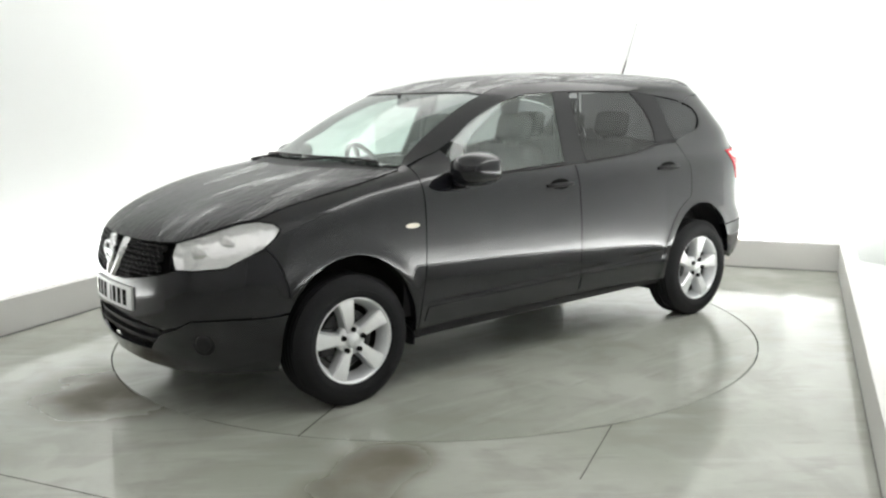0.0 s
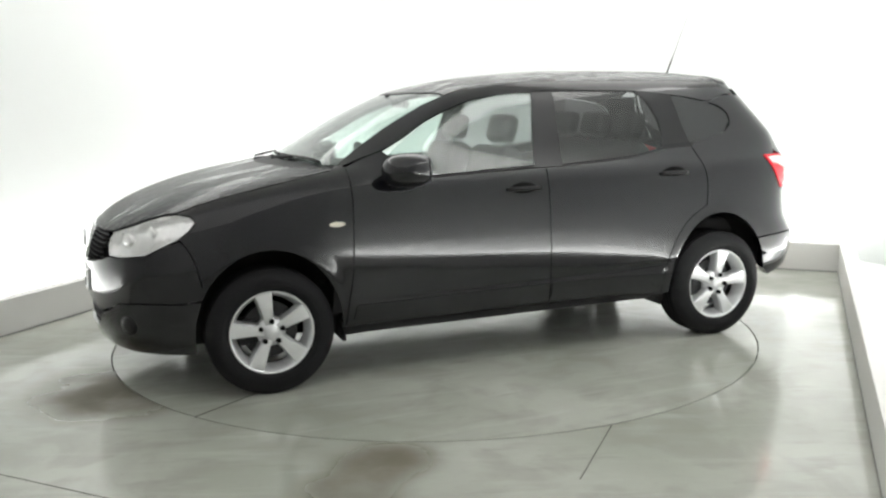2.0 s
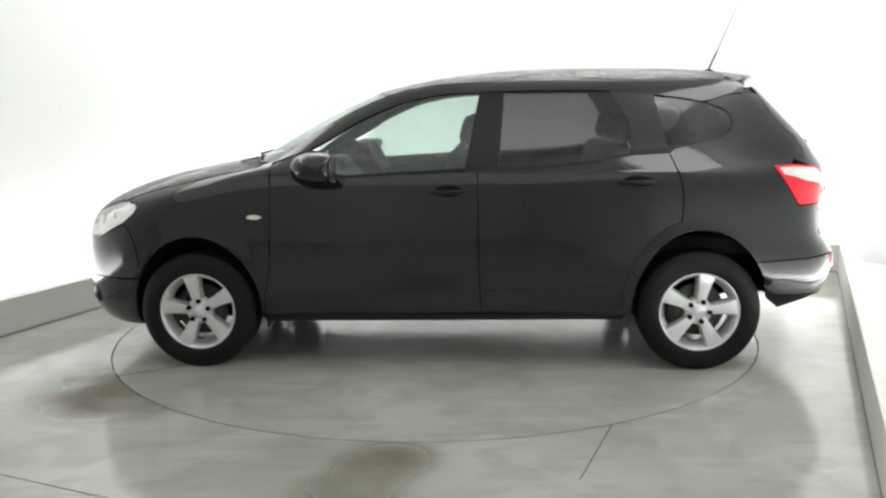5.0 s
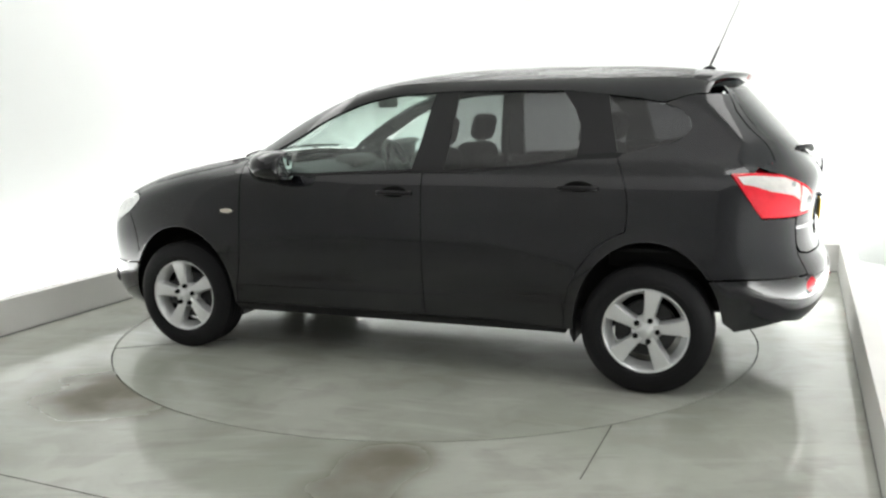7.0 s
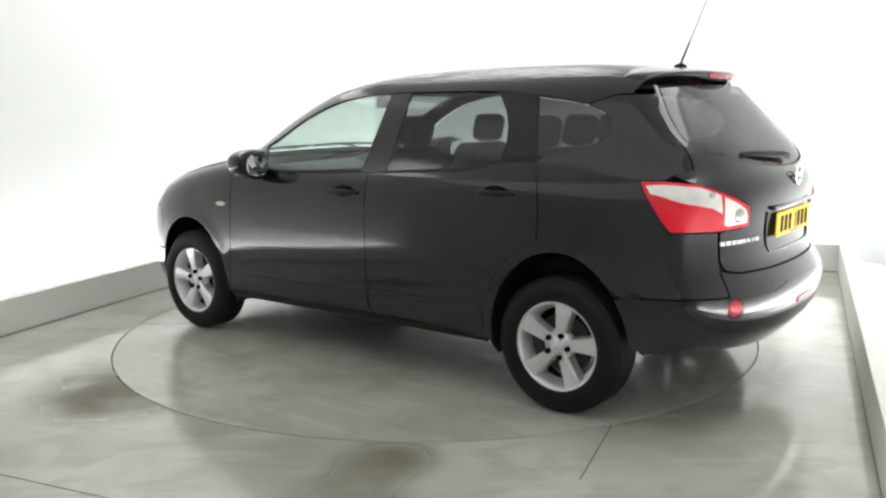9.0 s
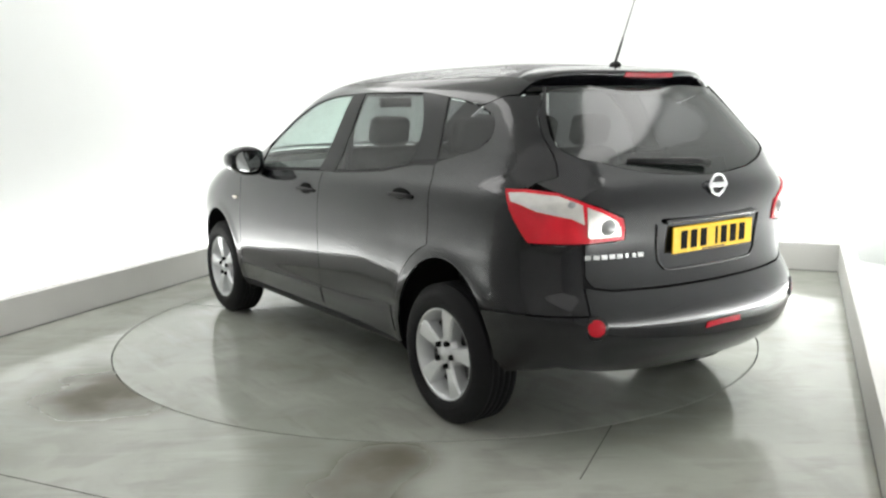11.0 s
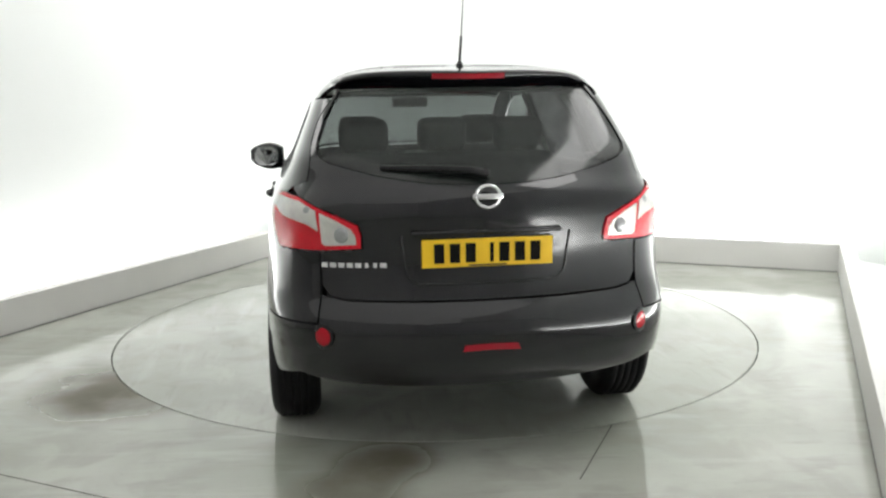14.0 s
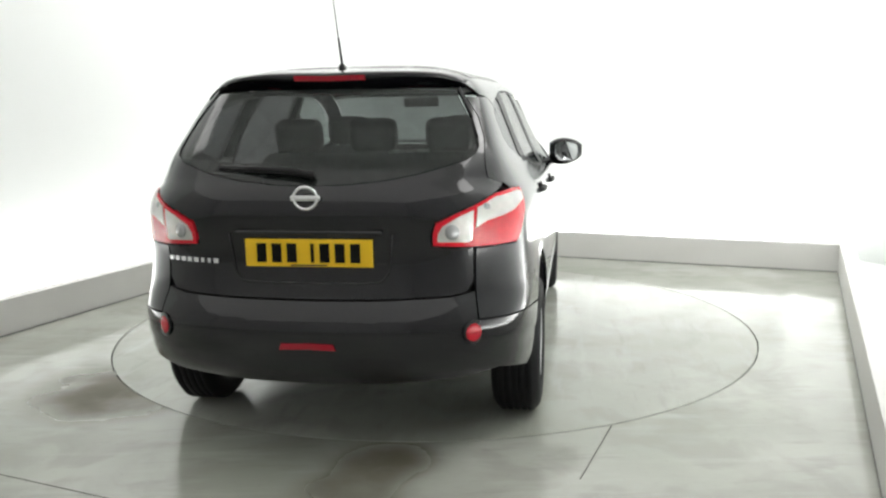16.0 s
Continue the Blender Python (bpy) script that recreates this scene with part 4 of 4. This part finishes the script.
            for k in range(28):
                bm.faces.new((fr[k], fr[(k + 1) % 28], bk[(k + 1) % 28], bk[k]))
            bmesh.ops.recalc_face_normals(bm, faces=bm.faces)
            part(name_, bm, mat_, mirror, label_)
        bm = bmesh.new()
        box(bm, (0.60, min(sgn * 0.80, sgn * 0.97), 1.035), (0.74, max(sgn * 0.80, sgn * 0.97), 1.085), 0.02, 3)
        part("mirror_arm", bm, PLASTIC, mirror, "black mirror foot", True)

    # -- headlamps
    lens = [fy(0.505, 0.842), fy(0.515, 0.79), fy(0.548, 0.730), fx(2.07, 0.730), fx(1.96, 0.745), fx(1.89, 0.783), fx(1.808, 0.822)] + [fx(*p) for p in spline([(1.80, 0.829), (1.752, 0.866), (1.722, 0.900), (1.74, 0.924), (1.79, 0.934)])] + [fx(1.86, 0.925), fx(1.94, 0.900), fx(2.01, 0.872)]
    lamps = pane("headlight_lens", lens, chart_front, LENS_GLASS, label="clear headlight lens", sides=PAIR, off=0.0, depth=0.012)
    pane("headlight_bowl", lens, chart_front, LAMP_SILVER, lamps, "pale silver headlight housing", PAIR, off=-0.035, depth=-0.034)
    for i, sgn in enumerate((1, -1)):
        lamps[i].visible_shadow = False
        for (x, y, z, r) in ((2.035, 0.610, 0.795, 0.048), (1.93, 0.690, 0.835, 0.042)):
            for nm, rad, dep, mat in (("reflector_ring", r, 0.012, LAMP_SILVER), ("projector", r * 0.62, 0.030, LAMP_GREY)):
                bm = bmesh.new()
                bmesh.ops.create_uvsphere(bm, u_segments=20, v_segments=12, radius=rad, matrix=Matrix.Translation((x - 0.01, sgn * (y - 0.02), z)) @ Matrix.Rotation(sgn * radians(35), 4, "Z") @ Matrix.Diagonal((0.35 if nm == "reflector_ring" else 0.45, 1, 1, 1)))
                part(nm, bm, mat, lamps[i], "", True)

    # -- rear
    gate_side = [rx(-1.882, 1.135), rx(-1.925, 1.118), ry(0.66, 1.072), ry(0.585, 1.042), ry(0.494, 1.000), ry(0.480, 0.955), ry(0.480, 0.900), ry(0.640, 0.890), ry(0.640, 0.76), ry(0.615, 0.722), ry(0.55, 0.708), ry(0.3, 0.702), ry(0, 0.700)]
    glass_low = [ry(0, 1.148), ry(0.16, 1.154), ry(0.30, 1.167), ry(0.42, 1.188), ry(0.52, 1.214), ry(0.595, 1.236), ry(0.632, 1.260), ry(0.640, 1.285), ry(0.632, 1.32), ry(0.601, 1.40), ry(0.530, 1.515)]
    frame_up = [ry(0.546, 1.526), ry(0.569, 1.487), ry(0.592, 1.453), ry(0.628, 1.40), ry(0.658, 1.32), ry(0.668, 1.25), ry(0.673, 1.21), ry(0.684, 1.16)]
    half = [(u, v - 0.006) for u, v in glass_low[:5]] + [ry(0.600, 1.230), ry(0.638, 1.256), ry(0.647, 1.285), ry(0.639, 1.322), ry(0.608, 1.402), ry(0.537, 1.520)] + frame_up + gate_side
    gate = pane("tailgate", both(half), chart_rear, PAINT, label="black tailgate with a number plate recess")[0]
    glass = pane("rear_window", both(glass_low + [ry(0.3, 1.527), ry(0, 1.531)]), chart_rear, REAR_GLASS, gate, "smoked rear window", off=-0.006, depth=0.006)[0]
    glass.visible_shadow = False
    # lamps: a pale middle in a red rim
    tail_all = [rx(-1.756, 1.105), rx(-1.86, 1.108), ry(0.715, 1.098), ry(0.655, 1.066), ry(0.585, 1.036), ry(0.500, 0.995), ry(0.488, 0.955), ry(0.488, 0.908), ry(0.640, 0.898), ry(0.70, 0.898), rx(-1.898, 0.900)] + [rx(*p) for p in spline([(-1.885, 0.912), (-1.83, 1.00), (-1.756, 1.105)])][1:-1]
    tails = pane("tail_light", tail_all, chart_rear, RED_LENS, quarters, "red tail light wrapping round the corner", PAIR, off=0.006, depth=0.02)
    pane("clear_lens", [ry(0.640, 1.044), ry(0.585, 1.020), ry(0.525, 0.985), ry(0.507, 0.955), ry(0.505, 0.924), ry(0.620, 0.918), ry(0.634, 0.926)], chart_rear, CLEAR_LENS, tails, "pale clear lamp lens", PAIR, off=0.010, depth=0.008)
    pane("clear_lens", [rx(-1.785, 1.090), rx(-1.86, 1.094), ry(0.715, 1.084), ry(0.655, 1.052), ry(0.648, 0.975), ry(0.69, 1.000), rx(-1.93, 1.025), rx(-1.86, 1.048), rx(-1.81, 1.058)], chart_rear, CLEAR_LENS, tails, "pale clear lamp lens", PAIR, off=0.010, depth=0.008)
    for i, sgn in enumerate((1, -1)):
        for y, z, r in ((0.565, 0.962, 0.034), (0.69, 1.052, 0.018)):
            p = chart_rear(np.array([ry(y, z)[0]]), np.array([z]))[0]
            bm = bmesh.new()
            bmesh.ops.create_uvsphere(bm, u_segments=16, v_segments=8, radius=r, matrix=Matrix.Translation((p[0] - 0.006, sgn * p[1], z)) @ Matrix.Rotation(-sgn * radians(35), 4, "Z") @ Matrix.Diagonal((0.45, 1, 1, 1)))
            part("bulb_dome", bm, LAMP_GREY, tails[i], "", True)
    # plate recess, handle strip, plate, emblem, script
    bm = bmesh.new()
    ring = [(0.335, 0.955), (0.315, 0.800), (0.285, 0.768), (0.0, 0.762)]
    ring = ring + [(-y, z) for y, z in reversed(ring[:-1])]
    tube(bm, [(float(chart_rear(np.array([ry(y, z)[0]]), np.array([z]))[0][0]) - 0.003, y, z) for y, z in spline(ring, 0.04)], 0.0045, 6)
    part("plate_surround", bm, PAINT, gate, "raised edge round the plate", True)
    bm = bmesh.new()
    box(bm, (-2.183, -0.30, 0.956), (-2.150, 0.30, 0.974), 0.007, 3)
    part("handle_strip", bm, PAINT, gate, "black tailgate handle strip", True)
    number_plate(-2.176, 0.884, -1, YELLOW, gate, "yellow rear number plate with black bars", -1)
    emblem(-2.190, 1.102, -1, gate)
    for k, y in enumerate(np.linspace(0.630, 0.405, 8)):
        p = chart_rear(np.array([ry(y, 0.84)[0]]), np.array([0.84]))[0]
        bm = bmesh.new()
        w = 0.0125 if k not in (5, 6) else 0.007
        box(bm, (-0.003, -w, -0.009), (0.003, w, 0.009), 0.001, 1, Matrix.Translation((p[0] - 0.003, p[1], 0.840)) @ Matrix.Rotation(-radians(30 * y / 0.6), 4, "Z"))
        part("script_bar", bm, SCRIPT, gate)
    bm = bmesh.new()
    tube(bm, [(-2.130, -0.01, 1.185), (-2.122, 0.06, 1.202), (-2.104, 0.20, 1.208), (-2.052, 0.40, 1.212)], 0.016, 8, 0.75)
    bmesh.ops.create_uvsphere(bm, u_segments=14, v_segments=8, radius=0.022, matrix=Matrix.Translation((-2.125, 0.0, 1.190)) @ Matrix.Diagonal((0.7, 1, 0.8, 1)))
    part("rear_wiper", bm, PLASTIC, gate, "black rear wiper", True)
    # rear bumper
    half = [ry(0, 0.692), ry(0.3, 0.694), ry(0.55, 0.700), ry(0.62, 0.712), ry(0.645, 0.72), ry(0.662, 0.612), rx(-1.98, 0.608), rx(-1.85, 0.604), rx(-1.715, 0.596)] + [rx(*p) for p in arch(-AXLE, 1.0, 144, 172, True, 6)] \
        + [rx(-1.80, 0.345), ry(0.74, 0.398), ry(0.60, 0.370), ry(0.3, 0.345), ry(0, 0.338)]
    rear_bumper = pane("rear_bumper", both(half), chart_rear, PAINT, label="black rear bumper with round red fog lamps", depth=0.05)[0]
    pane("bumper_step", both([ry(0, 0.634), ry(0.22, 0.632), ry(0.36, 0.608), ry(0.55, 0.604), ry(0.68, 0.598), ry(0.68, 0.590), ry(0.55, 0.595), ry(0.36, 0.598), ry(0.22, 0.620), ry(0, 0.622)]), chart_rear, PAINT, rear_bumper, "raised crease across the bumper", off=0.003, depth=0.006)
    pane("bumper_reflector", both([ry(0, 0.536), ry(0.105, 0.533), ry(0.115, 0.508), ry(0, 0.512)]), chart_rear, BRAKE_LENS, rear_bumper, "dark red central fog lamp", off=0.006, depth=0.01)
    for sgn in (1, -1):
        p = chart_rear(np.array([ry(0.648, 0.568)[0]]), np.array([0.568]))[0]
        for nm, r, mat in (("fog_ring", 0.050, TRIM), ("fog_lamp", 0.038, DEEP_RED)):
            bm = bmesh.new()
            bmesh.ops.create_uvsphere(bm, u_segments=20, v_segments=10, radius=r, matrix=Matrix.Translation((p[0] + (0.002 if nm == "fog_ring" else -0.001), sgn * p[1], 0.568)) @ Matrix.Rotation(-sgn * radians(38), 4, "Z") @ Matrix.Diagonal((0.13 if nm == "fog_ring" else 0.17, 1, 1, 1)))
            part(nm, bm, mat, rear_bumper, "round red rear lamp" if nm == "fog_lamp" else "", True)
    return car


car = build_car()


# ---- wheels, underside and cabin of the car ----
TYRE_RADIUS, WHEEL_Y = 0.326, 0.775


def build_wheel(x, side, first_spoke):
    """side 1 is the car's left; first_spoke in degrees as seen from outside."""
    pose_ = pose(x, side * WHEEL_Y, TYRE_RADIUS, 0, 0, 0 if side > 0 else 180)
    bm = lathe(bmesh.new(), [(0.176, 0.020), (0.184, 0.045), (0.196, 0.078), (0.203, 0.092), (0.209, 0.099), (0.215, 0.100), (0.217, 0.090), (0.208, 0.060), (0.188, 0.020), (0.176, 0.020)], 64)
    bmesh.ops.recalc_face_normals(bm, faces=bm.faces)
    wheel = part("wheel", bm, ALLOY, car, "five-spoke silver alloy wheel with a black tyre", True)
    wheel.matrix_basis = pose_
    bm = lathe(bmesh.new(), [(0.2045, 0.080), (0.200, 0.05), (0.196, -0.06), (0.208, -0.095), (0.212, -0.095), (0.205, -0.05), (0.2115, 0.075)], 48)
    bmesh.ops.recalc_face_normals(bm, faces=bm.faces)
    part("barrel", bm, DARK_METAL, wheel, "dark inner barrel", True)
    # tyre: rounded shoulders, grooved tread
    prof = [(0.208, 0.085), (0.217, 0.103), (0.240, 0.110), (0.262, 0.112), (0.285, 0.108), (0.303, 0.098), (0.316, 0.084)]
    tread = []
    for y0, y1 in ((0.078, 0.052), (0.044, 0.020), (0.012, -0.012), (-0.020, -0.044), (-0.052, -0.078)):
        tread += [(0.3225, y0), (0.326, y0 - 0.004), (0.326, y1 + 0.004), (0.3225, y1), (0.316, y1 - 0.002)]
    prof += tread[:-1] + [(r, -h) for r, h in reversed(prof)] + [(0.200, 0.0), (0.208, 0.085)]
    bm = lathe(bmesh.new(), prof, 72)
    bmesh.ops.recalc_face_normals(bm, faces=bm.faces)
    part("tyre", bm, RUBBER, wheel, "black rubber tyre with ribbed sidewall", True)
    bm = lathe(bmesh.new(), [(0.2475, 0.1108), (0.2490, 0.1128), (0.2510, 0.1128), (0.2525, 0.1112)], 64)
    part("sidewall_rib", bm, RUBBER, wheel, "", True)
    # spokes: broad at the rim, narrow at the hub, with sloping flanks
    for k in range(5):
        a = radians(180 - first_spoke - 72 * k)
        ca, sa = math.cos(a), math.sin(a)
        bm = bmesh.new()
        rows = []
        for r, w, top, low in ((0.030, 0.026, 0.080, 0.010), (0.075, 0.025, 0.086, 0.020), (0.125, 0.031, 0.091, 0.030), (0.170, 0.038, 0.094, 0.030), (0.206, 0.046, 0.093, 0.030)):
            row = [(-w - 0.006, low), (-w - 0.002, top - 0.010), (-w + 0.004, top), (0, top + 0.001), (w - 0.004, top), (w + 0.002, top - 0.010), (w + 0.006, low)]
            rows.append([bm.verts.new((r * ca - q * sa, h, r * sa + q * ca)) for q, h in row])
        for p, q in zip(rows, rows[1:]):
            for j in range(6):
                bm.faces.new((p[j], p[j + 1], q[j + 1], q[j]))
        bmesh.ops.recalc_face_normals(bm, faces=bm.faces)
        if bm.faces[0].normal.y < 0 and bm.faces[2].normal.y < 0:
            bmesh.ops.reverse_faces(bm, faces=bm.faces)
        part("spoke", bm, ALLOY, wheel)
        b = a + radians(12)
        bm = bmesh.new()
        bmesh.ops.create_cone(bm, cap_ends=True, segments=6, radius1=0.0165, radius2=0.013, depth=0.03, matrix=Matrix.Translation((0.058 * math.cos(b), 0.083, 0.056 * math.sin(b))) @ Matrix.Rotation(radians(-90), 4, "X"))
        part("wheel_bolt", bm, INK, wheel)
    bm = lathe(bmesh.new(), [(0.075, 0.030), (0.072, 0.074), (0.040, 0.082), (0.034, 0.090), (0.030, 0.094), (0.0001, 0.097)], 40)
    bmesh.ops.recalc_face_normals(bm, faces=bm.faces)
    part("hub_cap", bm, ALLOY, wheel, "", True)
    bm = lathe(bmesh.new(), [(0.0001, 0.022), (0.140, 0.022), (0.145, 0.018), (0.145, -0.004), (0.0001, -0.004)], 48)
    bmesh.ops.recalc_face_normals(bm, faces=bm.faces)
    part("brake_disc", bm, DARK_METAL, wheel, "dull grey brake disc")
    bm = bmesh.new()
    box(bm, (0.075, -0.035, -0.070), (0.160, 0.040, 0.070), 0.012, 2)
    part("brake_caliper", bm, DARK_METAL, wheel, "", True)
    return wheel


wheels = [build_wheel(AXLE, 1, 100), build_wheel(-AXLE, 1, 80), build_wheel(AXLE, -1, 60), build_wheel(-AXLE, -1, 95)]


def build_underside():
    bm = bmesh.new()
    box(bm, (-0.97, -0.74, 0.270), (0.98, 0.74, 0.345), 0.03, 2)
    part("floor_pan", bm, PLASTIC, car, "black underside")
    for x0, x1, z in ((0.95, 2.08, 0.27), (-2.10, -0.95, 0.36)):
        bm = bmesh.new()
        box(bm, (x0, -0.545, z), (x1, 0.545, 0.60), 0.04, 2)
        part("underbody", bm, PLASTIC, car, "black underside")
    for x in (AXLE, -AXLE):
        for sgn in (1, -1):
            bm = bmesh.new()
            rings = []
            w, h = (0.392, 0.436) if x > 0 else (0.386, 0.460)
            for y in (0.868, 0.550):
                rings.append([bm.verts.new((x + w * math.cos(a), sgn * min(y, float(side_y(x + w * math.cos(a), 0.33 + h * math.sin(a))) - 0.006), 0.33 + h * math.sin(a))) for a in np.linspace(-0.25, math.pi + (0.25 if x > 0 else -0.16), 25)])
            for k in range(24):
                bm.faces.new((rings[0][k], rings[0][k + 1], rings[1][k + 1], rings[1][k]))
            bm.faces.new(rings[1])
            part("wheel_arch_liner", bm, PLASTIC, car, "black wheel arch liner", True)
    bm = bmesh.new()
    tube(bm, [(-0.9, -0.3, 0.25), (-1.6, -0.35, 0.26), (-1.80, -0.45, 0.31), (-1.95, -0.45, 0.33)], 0.028, 10)
    part("exhaust", bm, DARK_METAL, car, "dull metal exhaust pipe", True)
    for sgn in (1, -1):
        for x, z0 in ((0.995, 0.225),):
            bm = bmesh.new()
            box(bm, (x - 0.008, sgn * 0.78 - 0.07, z0), (x + 0.008, sgn * 0.78 + 0.05, z0 + 0.12), 0.004, 1)
            part("mud_flap", bm, PLASTIC, car, "black rubber mud flap")


build_underside()


def build_cabin():
    # dark lining under the glass line and a pale ceiling lining
    for sgn in (1, -1):
        bm = panel_bm([(1.05, 0.36), (1.05, 1.04), (0.60, 1.050), (-0.2, 1.078), (-0.8, 1.11), (-1.1, 1.15), (-1.7, 1.2), (-1.7, 0.80), (-1.0, 0.80), (-0.95, 0.36)], chart_side, 0.08, -0.075, 0.004, sgn < 0)
        part("door_lining", bm, DASH, car, "dark door lining", True)
    half = [(0.26, 0.0), (0.24, 0.3), (0.14, 0.56), (-0.2, 0.60), (-1.2, 0.60), (-1.60, 0.52), (-1.66, 0.0)]
    part("headliner", panel_bm(half + [(x, -y) for x, y in reversed(half[1:-1])], chart_top, 0.08, -0.035, 0.004), LINING, car, "pale cloth roof lining", True)
    bm = bmesh.new()
    box(bm, (-2.06, -0.62, 0.60), (-1.15, 0.62, 0.70), 0.02)
    part("boot_floor", bm, CLOTH, car, "dark boot carpet")
    bm = bmesh.new()
    box(bm, (-1.2, -0.70, 0.33), (1.1, 0.70, 0.37))
    part("cabin_floor", bm, CLOTH, car, "dark carpet")
    # dashboard
    bm = bmesh.new()
    prof = [(1.10, 0.95), (1.06, 1.075), (0.95, 1.085), (0.78, 1.055), (0.70, 1.00), (0.66, 0.90), (0.70, 0.70), (0.82, 0.55), (1.10, 0.50)]
    rows = [[bm.verts.new((x - 0.10 * (abs(y) / 0.74) ** 3 * (x > 0.9), y, z)) for x, z in prof] for y in np.linspace(-0.74, 0.74, 13)]
    for p, q in zip(rows, rows[1:]):
        for j in range(len(prof) - 1):
            bm.faces.new((p[j], q[j], q[j + 1], p[j + 1]))
    bm.faces.new(rows[0]), bm.faces.new(rows[-1][::-1])
    bmesh.ops.recalc_face_normals(bm, faces=bm.faces)
    dash = part("dashboard", bm, DASH, car, "dark grey dashboard", True)
    bm = bmesh.new()
    box(bm, (0.72, -0.56, 1.03), (0.90, -0.20, 1.115), 0.04, 3)
    part("instrument_hood", bm, DASH, dash, "", True)
    # steering wheel on the right
    tilt = Matrix.Translation((0.48, -0.37, 1.035)) @ Matrix.Rotation(radians(-66), 4, "Y")
    bm = bmesh.new()
    tube(bm, [(0.185 * math.cos(a), 0.185 * math.sin(a), 0) for a in np.linspace(0, 2 * math.pi, 41)], 0.015, 10)
    for a in (0, 180, 270):
        tube(bm, [(0.04 * math.cos(radians(a)), 0.04 * math.sin(radians(a)), -0.02), (0.18 * math.cos(radians(a)), 0.18 * math.sin(radians(a)), 0)], 0.018, 8)
    bmesh.ops.create_uvsphere(bm, u_segments=20, v_segments=10, radius=0.075, matrix=Matrix.Translation((0, 0, -0.02)) @ Matrix.Diagonal((1, 1, 0.45, 1)))
    bmesh.ops.transform(bm, matrix=tilt, verts=bm.verts)
    part("steering_wheel", bm, DASH, car, "black steering wheel", True)
    bm = bmesh.new()
    box(bm, (0.36, -0.12, 1.435), (0.40, 0.12, 1.500), 0.015, 3)
    tube(bm, [(0.40, 0, 1.48), (0.47, 0, 1.51)], 0.012, 8)
    part("rear_view_mirror", bm, DASH, car, "dark rear-view mirror", True)

    def seat(x, y, width, base_z, height, rests, name):
        bm = bmesh.new()
        box(bm, (x - 0.10, y - width / 2, base_z), (x + 0.44, y + width / 2, base_z + 0.20), 0.06, 4)
        s = part(name, bm, CLOTH, car, "charcoal cloth seat", True)
        lean = Matrix.Translation((x - 0.06, y, base_z + 0.12)) @ Matrix.Rotation(radians(-15), 4, "Y")
        bm = bmesh.new()
        box(bm, (-0.085, -width / 2, 0), (0.085, width / 2, height), 0.07, 4, lean)
        part("backrest", bm, CLOTH, s, "", True)
        for dy in rests:
            bm = bmesh.new()
            box(bm, (-0.055, dy - 0.125, height + 0.02), (0.055, dy + 0.125, height + 0.19), 0.045, 4, lean)
            rest = part("headrest", bm, CLOTH, s, "", True)
            for e in (-0.06, 0.06):
                bm = bmesh.new()
                tube(bm, [lean @ Vector((0, dy + e, height - 0.03)), lean @ Vector((0, dy + e, height + 0.05))], 0.007, 6)
                part("headrest_post", bm, CHROME, rest)
    seat(0.10, 0.37, 0.50, 0.50, 0.60, (0,), "front_seat")
    seat(0.10, -0.37, 0.50, 0.50, 0.60, (0,), "front_seat")
    seat(-0.78, 0.0, 1.26, 0.52, 0.58, (-0.40, 0.0, 0.40), "rear_bench")
    # belts
    for sgn in (1, -1):
        bm = bmesh.new()
        tube(bm, [(-0.23, sgn * 0.66, 1.40), (-0.20, sgn * 0.69, 1.10), (-0.16, sgn * 0.72, 0.60)], 0.018, 4)
        part("seat_belt", bm, CLOTH, car, "dark seat belt")


build_cabin()


# ---- motion: the turntable carries the car round ----
PIVOT = Vector((0.124, -0.115, 0.0))    # the turntable's centre, in the car's space


def heading(t):
    return 217.580 - 8.40079 * t - 0.00385 * t**2 - 0.00043 * t**3


def motions():
    times = [i * 0.5 for i in range(33)]
    walk(turntable, [(t, pose(0, 0, 0, 0, 0, heading(t))) for t in times])
    rows = []
    for t in times:
        turn = pose(0, 0, 0, 0, 0, heading(t))
        rows.append((t, turn @ Matrix.Translation(-PIVOT)))
    walk(car, rows)


motions()
